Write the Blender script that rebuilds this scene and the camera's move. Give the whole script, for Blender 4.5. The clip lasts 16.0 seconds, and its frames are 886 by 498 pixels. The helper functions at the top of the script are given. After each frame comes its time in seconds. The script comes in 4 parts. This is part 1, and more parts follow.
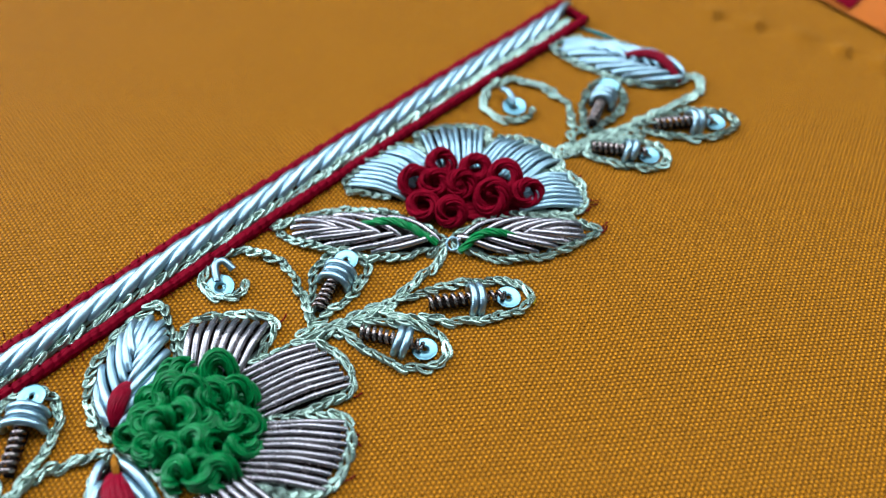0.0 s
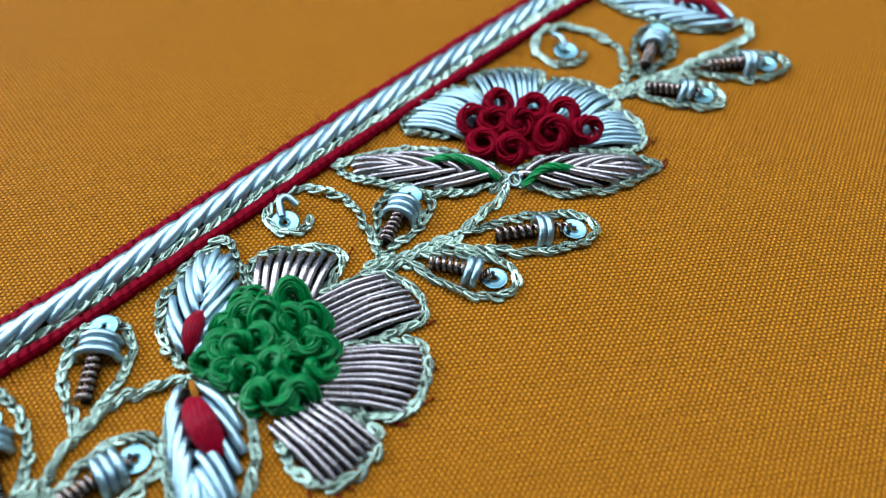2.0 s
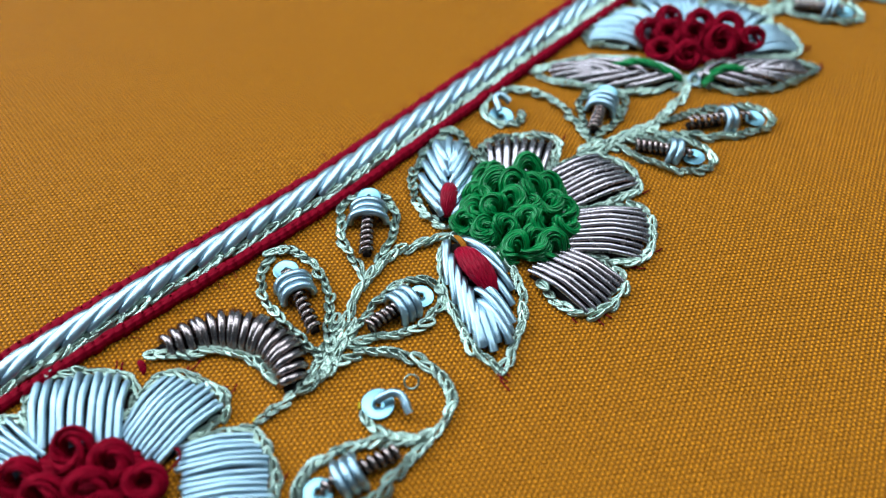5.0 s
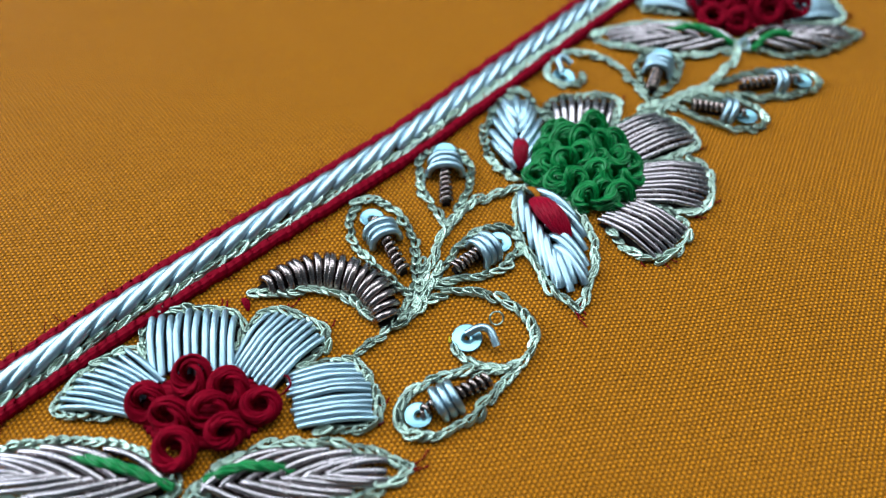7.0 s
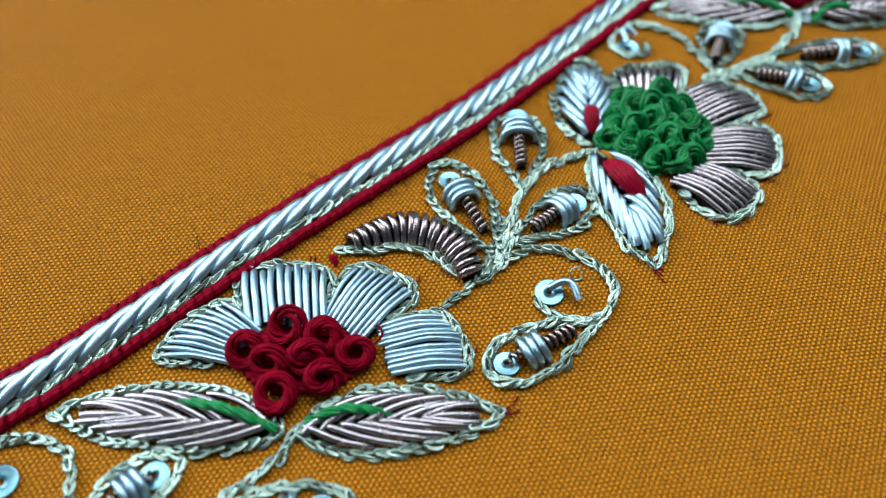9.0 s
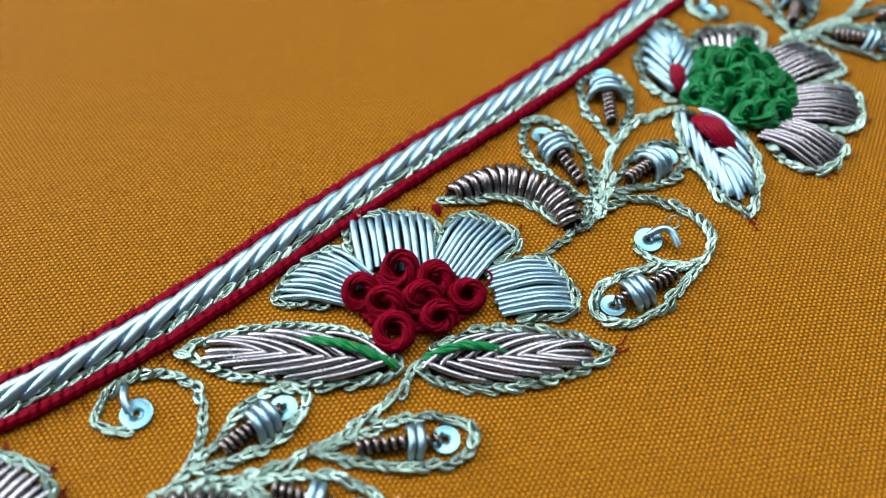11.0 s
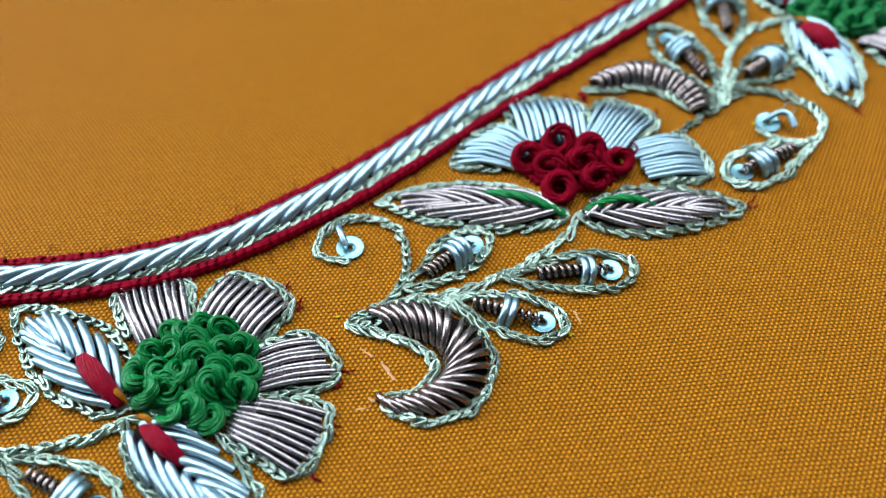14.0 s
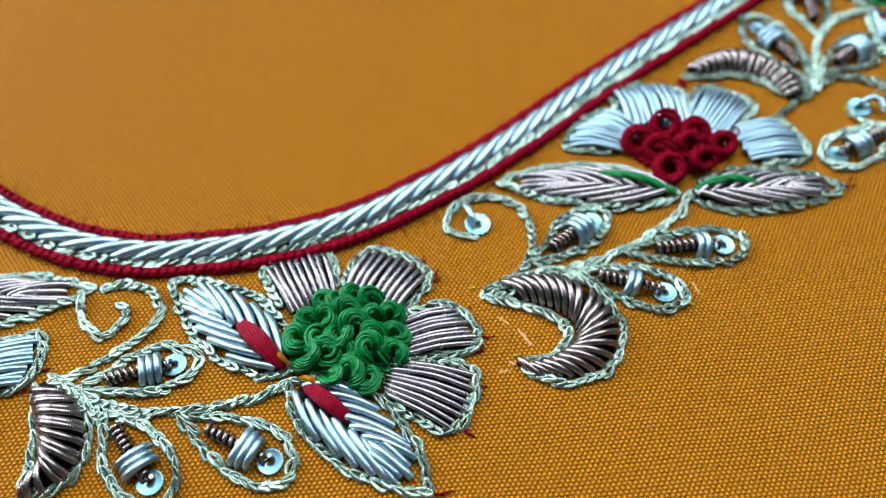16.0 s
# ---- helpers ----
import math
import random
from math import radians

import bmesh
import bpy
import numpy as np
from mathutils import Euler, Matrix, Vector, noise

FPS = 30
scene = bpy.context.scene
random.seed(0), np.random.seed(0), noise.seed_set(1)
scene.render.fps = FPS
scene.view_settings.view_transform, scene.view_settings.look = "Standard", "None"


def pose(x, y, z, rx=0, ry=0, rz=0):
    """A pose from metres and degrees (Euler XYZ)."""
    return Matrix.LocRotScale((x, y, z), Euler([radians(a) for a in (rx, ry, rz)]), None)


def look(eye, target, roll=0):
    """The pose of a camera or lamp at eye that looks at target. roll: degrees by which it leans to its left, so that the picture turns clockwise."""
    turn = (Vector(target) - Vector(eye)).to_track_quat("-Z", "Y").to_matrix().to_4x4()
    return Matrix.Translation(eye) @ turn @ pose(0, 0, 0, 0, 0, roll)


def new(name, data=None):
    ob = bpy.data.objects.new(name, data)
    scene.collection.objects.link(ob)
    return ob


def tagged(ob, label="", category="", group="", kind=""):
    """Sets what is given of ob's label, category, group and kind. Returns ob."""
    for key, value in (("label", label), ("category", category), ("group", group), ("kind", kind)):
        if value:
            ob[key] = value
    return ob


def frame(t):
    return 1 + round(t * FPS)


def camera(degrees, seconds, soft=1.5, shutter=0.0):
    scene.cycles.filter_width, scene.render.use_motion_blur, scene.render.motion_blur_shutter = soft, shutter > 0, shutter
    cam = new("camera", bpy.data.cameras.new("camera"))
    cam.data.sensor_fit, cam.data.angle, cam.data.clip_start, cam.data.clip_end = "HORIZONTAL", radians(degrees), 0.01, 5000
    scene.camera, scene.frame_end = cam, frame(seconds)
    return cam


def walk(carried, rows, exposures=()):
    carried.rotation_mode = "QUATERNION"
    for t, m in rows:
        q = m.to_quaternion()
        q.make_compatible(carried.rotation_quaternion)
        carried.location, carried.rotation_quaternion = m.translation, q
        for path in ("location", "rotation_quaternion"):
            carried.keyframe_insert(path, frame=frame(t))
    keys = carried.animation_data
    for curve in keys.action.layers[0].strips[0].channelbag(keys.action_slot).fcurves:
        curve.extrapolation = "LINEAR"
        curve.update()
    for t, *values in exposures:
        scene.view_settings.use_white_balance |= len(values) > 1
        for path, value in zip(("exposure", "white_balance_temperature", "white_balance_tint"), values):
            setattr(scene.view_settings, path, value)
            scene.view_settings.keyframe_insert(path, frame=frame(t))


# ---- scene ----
cam = camera(60.0, 16.0, soft=1.35)
cam.data.dof.use_dof, cam.data.dof.focus_distance, cam.data.dof.aperture_fstop = True, 0.080, 15.5
# seconds, place in centimetres over the cloth, and the turn as pitch, roll, yaw in degrees
PATH = [
    (0.0, 4.123, -1.149, 6.963, 35.90, -0.29, 0.30),
    (0.5, 3.880, -1.552, 6.703, 36.06, -0.19, 0.08),
    (1.0, 3.770, -1.539, 6.671, 36.56, -0.13, -0.01),
    (1.5, 3.645, -1.702, 6.459, 36.21, -0.10, 0.03),
    (2.0, 3.371, -1.768, 6.498, 36.30, -0.24, -0.41),
    (2.5, 3.268, -2.336, 6.491, 37.06, -0.16, -0.87),
    (3.0, 2.976, -2.599, 6.470, 37.35, 0.00, -1.27),
    (3.5, 2.556, -2.913, 6.543, 37.29, 0.18, -1.50),
    (4.0, 1.891, -3.280, 6.433, 37.16, 0.18, -1.41),
    (6.5, 0.151, -3.827, 7.008, 35.23, -0.46, -1.21),
    (7.0, -0.040, -4.163, 6.912, 34.96, -0.48, -1.21),
    (7.5, -0.386, -4.429, 6.895, 35.17, -0.41, -1.10),
    (8.0, -0.670, -4.400, 6.918, 35.02, -0.26, -1.01),
    (8.5, -0.710, -4.608, 6.872, 34.89, -0.10, -0.90),
    (9.0, -0.822, -4.677, 6.863, 35.02, 0.05, -0.76),
    (9.5, -1.152, -4.838, 6.817, 34.95, 0.01, -0.79),
    (12.0, -2.390, -5.922, 6.790, 34.69, 0.59, -0.07),
    (12.5, -2.692, -6.419, 6.894, 34.63, 0.62, 0.26),
    (13.0, -2.870, -6.591, 6.842, 34.41, 0.51, 0.38),
    (13.5, -3.298, -6.980, 7.038, 34.15, 0.69, 0.65),
    (14.0, -3.567, -7.236, 7.167, 34.12, 0.69, 0.75),
    (14.5, -3.428, -7.381, 7.238, 34.19, 0.80, 0.85),
    (15.0, -3.650, -7.591, 7.449, 33.81, 0.59, 0.73),
    (15.5, -4.484, -7.703, 7.585, 33.82, 0.74, 0.80),
    (16.0, -5.010, -7.733, 7.610, 33.33, 0.74, 0.78),
]
walk(cam, [(t, pose(x * 0.01, y * 0.01, z * 0.01, a, b, c)) for t, x, y, z, a, b, c in PATH], exposures=[(0.0, 0.06, 6150, 10), (4.0, 0.1, 6150, 10), (7.0, -0.02, 6400, 10), (9.5, 0.04, 6450, 10), (12.5, 0.1, 6500, 10), (14.5, 0.17, 6500, 10), (16.0, 0.19, 6500, 10)])

# ---- light: a pale room by day, a window and a lamp panel on the ceiling ----
world = bpy.data.worlds.new("sky")
scene.world = world
world.use_nodes = True
sky = world.node_tree.nodes.new("ShaderNodeTexSky")
sky.sky_type, sky.sun_disc, sky.sun_elevation, sky.sun_rotation = "NISHITA", False, radians(40), radians(20)
world.node_tree.links.new(sky.outputs[0], world.node_tree.nodes["Background"].inputs[0])
world.node_tree.nodes["Background"].inputs[1].default_value = 0.1


def area_lamp(name, eye, target, sx, sy, watts, colour):
    data = bpy.data.lights.new(name, "AREA")
    data.shape, data.size, data.size_y, data.energy, data.color = "RECTANGLE", sx, sy, watts, colour
    ob = new(name, data)
    ob.matrix_world = look(eye, target)
    return ob


area_lamp("window_daylight", (-0.955, 0.45, 0.6), (0.0, 0.45, 0.6), 1.0, 0.8, 25, (0.72, 0.89, 1.0))
area_lamp("ceiling_panel", (0.25, 0.85, 1.67), (0.25, 0.85, 0), 2.2, 1.1, 58, (0.76, 0.91, 1.0))

# ---- materials ----


def material(name, colour, rough=0.5, metal=0.0, sheen=0.0, spec=0.5):
    m = bpy.data.materials.new(name)
    m.use_nodes = True
    b = m.node_tree.nodes["Principled BSDF"]
    b.inputs["Base Color"].default_value = (*colour, 1)
    b.inputs["Roughness"].default_value, b.inputs["Metallic"].default_value = rough, metal
    b.inputs["Sheen Weight"].default_value = sheen
    b.inputs["Specular IOR Level"].default_value = spec
    return m, m.node_tree.nodes, m.node_tree.links, b


def math_node(nodes, links, op, a, b=None):
    n = nodes.new("ShaderNodeMath")
    n.operation = op
    for k, v in enumerate((a, b)):
        if v is None:
            continue
        if isinstance(v, (int, float)):
            n.inputs[k].default_value = v
        else:
            links.new(v, n.inputs[k])
    return n.outputs[0]


def tint(nodes, links, b, colour, source, spread, low=0.0, top=1.0):
    """Varies the base colour between darker and lighter tones of itself by a value of 0 to 1."""
    ramp = nodes.new("ShaderNodeValToRGB")
    ramp.color_ramp.elements[0].color = (*[c * (1 - spread) for c in colour], 1)
    ramp.color_ramp.elements[1].color = (*[min(1, c * (1 + spread)) for c in colour], 1)
    ramp.color_ramp.elements[0].position, ramp.color_ramp.elements[1].position = low, top
    links.new(source, ramp.inputs[0])
    links.new(ramp.outputs[0], b.inputs["Base Color"])


def bump(nodes, links, b, source, strength, distance):
    n = nodes.new("ShaderNodeBump")
    n.inputs["Strength"].default_value, n.inputs["Distance"].default_value = strength, distance
    links.new(source, n.inputs["Height"])
    links.new(n.outputs[0], b.inputs["Normal"])
    return n


def metal_coil(name, colour, rough, turns, depth, spread=0.2, metal=1.0):
    """Wire wound to a tight coil: fine ridges across the length, and uneven tarnish."""
    m, nodes, links, b = material(name, colour, rough, metal)
    uv = nodes.new("ShaderNodeUVMap")
    sep = nodes.new("ShaderNodeSeparateXYZ")
    links.new(uv.outputs[0], sep.inputs[0])
    slant = math_node(nodes, links, "ADD", math_node(nodes, links, "MULTIPLY", sep.outputs[0], turns * math.tau), sep.outputs[1])
    ridge = math_node(nodes, links, "SINE", slant)
    bump(nodes, links, b, ridge, 1.0, depth)
    geo = nodes.new("ShaderNodeTexCoord")
    no = nodes.new("ShaderNodeTexNoise")
    no.inputs["Scale"].default_value, no.inputs["Detail"].default_value = 900, 4
    links.new(geo.outputs["Object"], no.inputs["Vector"])
    info = nodes.new("ShaderNodeObjectInfo")
    mixv = math_node(nodes, links, "ADD", math_node(nodes, links, "MULTIPLY", no.outputs[0], 0.6), math_node(nodes, links, "MULTIPLY", info.outputs["Random"], 0.4))
    tint(nodes, links, b, colour, mixv, spread)
    r = math_node(nodes, links, "ADD", math_node(nodes, links, "MULTIPLY", no.outputs[0], 0.25), rough - 0.12)
    links.new(r, b.inputs["Roughness"])
    return m


def thread(name, colour, rough, metal, fibres, depth, spread=0.3, sheen=0.0, spec=0.06):
    """Twisted yarn: fine fibres that run slanting along the length."""
    m, nodes, links, b = material(name, colour, rough, metal, sheen, spec)
    uv = nodes.new("ShaderNodeUVMap")
    sep = nodes.new("ShaderNodeSeparateXYZ")
    links.new(uv.outputs[0], sep.inputs[0])
    ph = math_node(nodes, links, "ADD", math_node(nodes, links, "MULTIPLY", sep.outputs[0], 40.0), math_node(nodes, links, "MULTIPLY", sep.outputs[1], fibres))
    geo = nodes.new("ShaderNodeTexCoord")
    no = nodes.new("ShaderNodeTexNoise")
    no.inputs["Scale"].default_value, no.inputs["Detail"].default_value = 1500, 3
    links.new(geo.outputs["Object"], no.inputs["Vector"])
    h = math_node(nodes, links, "ADD", math_node(nodes, links, "SINE", ph), math_node(nodes, links, "MULTIPLY", no.outputs[0], 1.5))
    bump(nodes, links, b, h, 1.0, depth)
    tint(nodes, links, b, colour, no.outputs[0], spread)
    return m


def woven(name, colour, pitch, depth, rough, spread, sheen, spec=0.1):
    """Plain weave: warp and weft that pass over each other, slubs, slow changes of tone, and painted shade in the gaps.
    """
    m, nodes, links, b = material(name, colour, rough, 0, sheen, spec)
    geo = nodes.new("ShaderNodeTexCoord")
    turn = nodes.new("ShaderNodeMapping")
    turn.inputs["Rotation"].default_value = (0, 0, radians(-6))
    links.new(geo.outputs["Object"], turn.inputs[0])
    warp = nodes.new("ShaderNodeTexNoise")
    warp.inputs["Scale"].default_value, warp.inputs["Detail"].default_value = 60, 3
    links.new(turn.outputs[0], warp.inputs["Vector"])
    sep = nodes.new("ShaderNodeSeparateXYZ")
    links.new(turn.outputs[0], sep.inputs[0])
    wob = math_node(nodes, links, "MULTIPLY", warp.outputs[0], 7.0)
    u = math_node(nodes, links, "SINE", math_node(nodes, links, "ADD", math_node(nodes, links, "MULTIPLY", sep.outputs[0], math.pi / pitch), wob))
    v = math_node(nodes, links, "SINE", math_node(nodes, links, "ADD", math_node(nodes, links, "MULTIPLY", sep.outputs[1], math.pi / (pitch * 1.5)), wob))
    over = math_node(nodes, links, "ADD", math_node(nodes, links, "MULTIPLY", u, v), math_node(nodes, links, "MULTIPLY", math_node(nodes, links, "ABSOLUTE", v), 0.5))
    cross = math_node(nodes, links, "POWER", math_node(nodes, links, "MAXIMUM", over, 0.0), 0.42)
    grain = nodes.new("ShaderNodeTexNoise")
    grain.inputs["Scale"].default_value, grain.inputs["Detail"].default_value = 2500, 2
    links.new(turn.outputs[0], grain.inputs["Vector"])
    slub = nodes.new("ShaderNodeTexNoise")
    stretch = nodes.new("ShaderNodeMapping")
    stretch.inputs["Scale"].default_value = (60, 2600, 1)
    links.new(turn.outputs[0], stretch.inputs[0])
    links.new(stretch.outputs[0], slub.inputs["Vector"])
    slub.inputs["Scale"].default_value = 1.0
    h = math_node(nodes, links, "ADD", cross, math_node(nodes, links, "MULTIPLY", grain.outputs[0], 0.8))
    bump(nodes, links, b, h, 1.0, depth)
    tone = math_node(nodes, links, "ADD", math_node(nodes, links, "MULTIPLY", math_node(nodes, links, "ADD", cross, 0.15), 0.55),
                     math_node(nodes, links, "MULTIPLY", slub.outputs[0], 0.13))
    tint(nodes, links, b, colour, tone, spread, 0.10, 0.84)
    # shade between the crossings is painted darker and redder, light on their crowns paler
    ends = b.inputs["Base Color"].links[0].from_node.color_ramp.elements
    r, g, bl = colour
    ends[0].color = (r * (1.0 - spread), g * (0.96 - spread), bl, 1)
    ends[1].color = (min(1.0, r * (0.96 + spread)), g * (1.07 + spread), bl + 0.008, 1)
    b.inputs["Sheen Roughness"].default_value = 0.45
    b.inputs["Sheen Tint"].default_value = (1.0, 0.72, 0.30, 1)
    return m


def plaster(name, colour, rough=0.8):
    m, nodes, links, b = material(name, colour, rough)
    geo = nodes.new("ShaderNodeTexCoord")
    no = nodes.new("ShaderNodeTexNoise")
    no.inputs["Scale"].default_value, no.inputs["Detail"].default_value = 6, 6
    links.new(geo.outputs["Object"], no.inputs["Vector"])
    tint(nodes, links, b, colour, no.outputs[0], 0.06)
    bump(nodes, links, b, no.outputs[0], 0.3, 0.004)
    return m


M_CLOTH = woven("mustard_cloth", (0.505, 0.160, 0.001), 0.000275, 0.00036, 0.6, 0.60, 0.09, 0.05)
M_SILVER = metal_coil("silver_purl", (0.355, 0.475, 0.545), 0.33, 52, 0.000008)
M_ROPE = metal_coil("silver_smooth_purl", (0.385, 0.50, 0.565), 0.35, 90, 0.000002)
M_BRONZE = metal_coil("antique_purl", (0.345, 0.29, 0.295), 0.24, 50, 0.000004)
M_DARK = metal_coil("dark_antique_purl", (0.28, 0.215, 0.205), 0.22, 45, 0.000005)
M_BROWN = metal_coil("brown_purl", (0.30, 0.22, 0.20), 0.20, 45, 0.000006)
M_CHAIN = metal_coil("pale_metal_thread", (0.37, 0.455, 0.375), 0.30, 34, 0.000006, 0.7, 0.9)
M_RED = thread("crimson_thread", (0.20, 0.0004, 0.010), 0.7, 0.0, 5, 0.00002, 0.5, 0.0, 0.04)
M_SATIN = thread("crimson_satin_floss", (0.25, 0.0006, 0.014), 0.5, 0.0, 7, 0.00003, 0.45, 0.0, 0.10)
M_GREEN = thread("green_thread", (0.001, 0.180, 0.037), 0.36, 0.0, 5, 0.00004, 0.55, 0.0, 0.32)
M_RUST = thread("rust_thread", (0.42, 0.14, 0.01), 0.55, 0.0, 5, 0.00003)
M_TEAL = thread("teal_thread", (0.02, 0.33, 0.36), 0.5, 0.0, 5, 0.00003)
# near-black for flat caps: the shade inside an open coil, put into colour
M_END_SHADE = material("coil_end_shade", (0.012, 0.011, 0.012), 0.6, 0.0, 0.0, 0.2)[0]
# felt padding, blackened so its colour carries the shade between the purls
M_PAD_SHADE = thread("padding_felt_shade", (0.018, 0.012, 0.010), 0.9, 0.0, 5, 0.00005)
M_SEQUIN = material("silver_sequin", (0.19, 0.35, 0.40), 0.36, 1.0)[0]
M_YELLOW = thread("yellow_thread", (0.62, 0.42, 0.02), 0.6, 0.0, 5, 0.00002)
M_ORANGE = woven("orange_cloth", (0.56, 0.12, 0.006), 0.0003, 0.0001, 0.55, 0.4, 0.1)
M_PALE = woven("lilac_print", (0.55, 0.50, 0.58), 0.0003, 0.0001, 0.6, 0.3, 0.0)
M_CHALK = material("chalk", (0.52, 0.25, 0.10), 0.9)[0]
M_WALL = plaster("pale_plaster", (0.17, 0.21, 0.225))
M_CEILING = plaster("ceiling_paint", (0.60, 0.66, 0.68))
M_WOOD = plaster("brown_wood", (0.22, 0.12, 0.06), 0.5)
M_FRAME = plaster("white_paint", (0.8, 0.8, 0.8), 0.4)

# ---- geometry helpers: all lengths in centimetres, turned into metres where a mesh is made ----
CM = 0.01
rnd = random.Random(7)


def smooth(points, step):
    """An even walk along a soft curve through a few points."""
    pts = [np.array(p, float) for p in points]
    if len(pts) == 2:
        fine = [pts[0] + (pts[1] - pts[0]) * k / 20 for k in range(21)]
    else:
        ext = [2 * pts[0] - pts[1]] + pts + [2 * pts[-1] - pts[-2]]
        fine = []
        for i in range(1, len(ext) - 2):
            a, b, c, d = ext[i - 1:i + 3]
            for k in range(16):
                u = k / 16
                fine.append(0.5 * (2 * b + (c - a) * u + (2 * a - 5 * b + 4 * c - d) * u * u + (3 * b - a - 3 * c + d) * u ** 3))
        fine.append(pts[-1])
    fine = np.array(fine)
    run = np.concatenate([[0], np.cumsum(np.linalg.norm(np.diff(fine, axis=0), axis=1))])
    count = max(2, int(round(run[-1] / step)) + 1)
    s = np.linspace(0, run[-1], count)
    return np.stack([np.interp(s, run, fine[:, k]) for k in range(fine.shape[1])], 1)


class Soup:
    """Vertices, faces and texture coordinates of one mesh."""

    def __init__(self):
        self.v, self.f, self.uv, self.ends = [], [], [], []

    def tube(self, pts, r, sides=7, closed=False, flat=1.0, caps=True):
        """A round wire along pts. r: one radius, or one a point. flat: height over width."""
        pts = np.asarray(pts, float)
        n = len(pts)
        rad = np.full(n, r) if np.isscalar(r) else np.asarray(r)
        if closed:
            tan = np.roll(pts, -1, 0) - np.roll(pts, 1, 0)
        else:
            tan = np.gradient(pts, axis=0)
        tan /= np.linalg.norm(tan, axis=1)[:, None] + 1e-12
        up = np.array([0, 0, 1.0])
        base, run = len(self.v), 0.0
        ang = np.linspace(0, math.tau, sides, endpoint=False)
        for i in range(n):
            side = np.cross(tan[i], up)
            if np.linalg.norm(side) < 0.15:
                side = np.cross(tan[i], np.array([0.3, 0.9, 0.1]))
            side /= np.linalg.norm(side)
            nor = np.cross(side, tan[i])
            for a in ang:
                self.v.append(pts[i] + rad[i] * (math.cos(a) * side + flat * math.sin(a) * nor))
        lens = np.concatenate([[0], np.cumsum(np.linalg.norm(np.diff(pts, axis=0), axis=1))])
        rings = n if closed else n - 1
        for i in range(rings):
            j = (i + 1) % n
            l0, l1 = lens[i], lens[i + 1] if i + 1 < n else lens[i] + np.linalg.norm(pts[0] - pts[-1])
            for k in range(sides):
                k2 = (k + 1) % sides
                self.f.append((base + i * sides + k, base + i * sides + k2, base + j * sides + k2, base + j * sides + k))
                a0, a1 = math.tau * k / sides, math.tau * (k + 1) / sides
                self.uv += [(l0, a0), (l0, a1), (l1, a1), (l1, a0)]
        if caps and not closed:
            for row, flip in ((0, True), (n - 1, False)):
                loop = [len(self.v) + k for k in range(sides)]
                self.v += [self.v[base + row * sides + k] for k in range(sides)]
                loop = loop[::-1] if flip else loop
                self.ends.append(len(self.f))
                self.f.append(tuple(loop))
                self.uv += [(0, 0)] * sides
        return self

    def sheet(self, rows):
        """A skin over rows of points."""
        base, w = len(self.v), len(rows[0])
        for row in rows:
            self.v += [np.array(p, float) for p in row]
        for i in range(len(rows) - 1):
            for k in range(w - 1):
                self.f.append((base + i * w + k, base + i * w + k + 1, base + (i + 1) * w + k + 1, base + (i + 1) * w + k))
                self.uv += [(i, k), (i, k + 1), (i + 1, k + 1), (i + 1, k)]
        return self

    def mesh(self, name, mat, base=(0, 0, 0), shaded_ends=False):
        me = bpy.data.meshes.new(name)
        b = np.array(base, float)
        me.from_pydata([tuple((np.asarray(p) - b) * CM) for p in self.v], [], self.f)
        layer = me.uv_layers.new(name="run")
        layer.data.foreach_set("uv", np.array(self.uv, float).ravel())
        me.polygons.foreach_set("use_smooth", [True] * len(me.polygons))
        me.materials.append(mat)
        # the far cap of each tube is closed and painted dark as a shaded opening
        if shaded_ends:
            me.materials.append(M_END_SHADE)
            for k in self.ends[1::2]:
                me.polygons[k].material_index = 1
        me.update()
        return me


BASE = {}


def thing(name, at, label, category, group=""):
    ob = new(name)
    ob.empty_display_size = 0.005
    ob.location = (at[0] * CM, at[1] * CM, 0)
    BASE[ob] = (at[0], at[1], 0)
    return tagged(ob, label, category, group)


def part(name, soup, mat, parent, label="", shaded_ends=False):
    ob = new(name, soup.mesh(name, mat, BASE[parent], shaded_ends))
    ob.parent = parent
    BASE[ob] = BASE[parent]
    return tagged(ob, label)


def bare(name, soup, mat, at, label, category, group=""):
    """A thing that is one mesh."""
    ob = new(name, soup.mesh(name, mat, (at[0], at[1], 0)))
    ob.location = (at[0] * CM, at[1] * CM, 0)
    BASE[ob] = (at[0], at[1], 0)
    return tagged(ob, label, category, group)


# ---- stitches ----


LOOPS = {}


def loop_mesh(kind, mat, pitch, width, r, lift, filaments):
    """Ten slightly different drop-shaped loops of chain stitch, shared by all stitches of a kind."""
    if kind not in LOOPS:
        made = []
        for k in range(10):
            q = random.Random(k + 11)
            w, jit = width * q.uniform(0.82, 1.15), q.uniform(-0.008, 0.008)
            s = Soup()
            for e in range(filaments):
                fe = (e - (filaments - 1) / 2) * 1.25 * r
                up = q.uniform(-0.8, 1.6) * r * (filaments > 1)
                line = []
                for n in range(11):
                    ang = math.tau * n / 10
                    far = 0.5 - 0.5 * math.cos(ang)
                    along = -0.30 * pitch + pitch * 1.46 * far + fe * 0.6 * (far - 0.5)
                    across = (w + fe) * math.sin(ang) * (0.62 + 0.38 * far)
                    line.append((along, across + jit, max(r * 0.6, lift + up + 0.022 * math.cos(ang) + q.uniform(-0.006, 0.006))))
                s.tube(line, r * q.uniform(0.9, 1.15), 5, caps=False)
            made.append(s.mesh(kind, mat))
        LOOPS[kind] = made
    return LOOPS[kind]


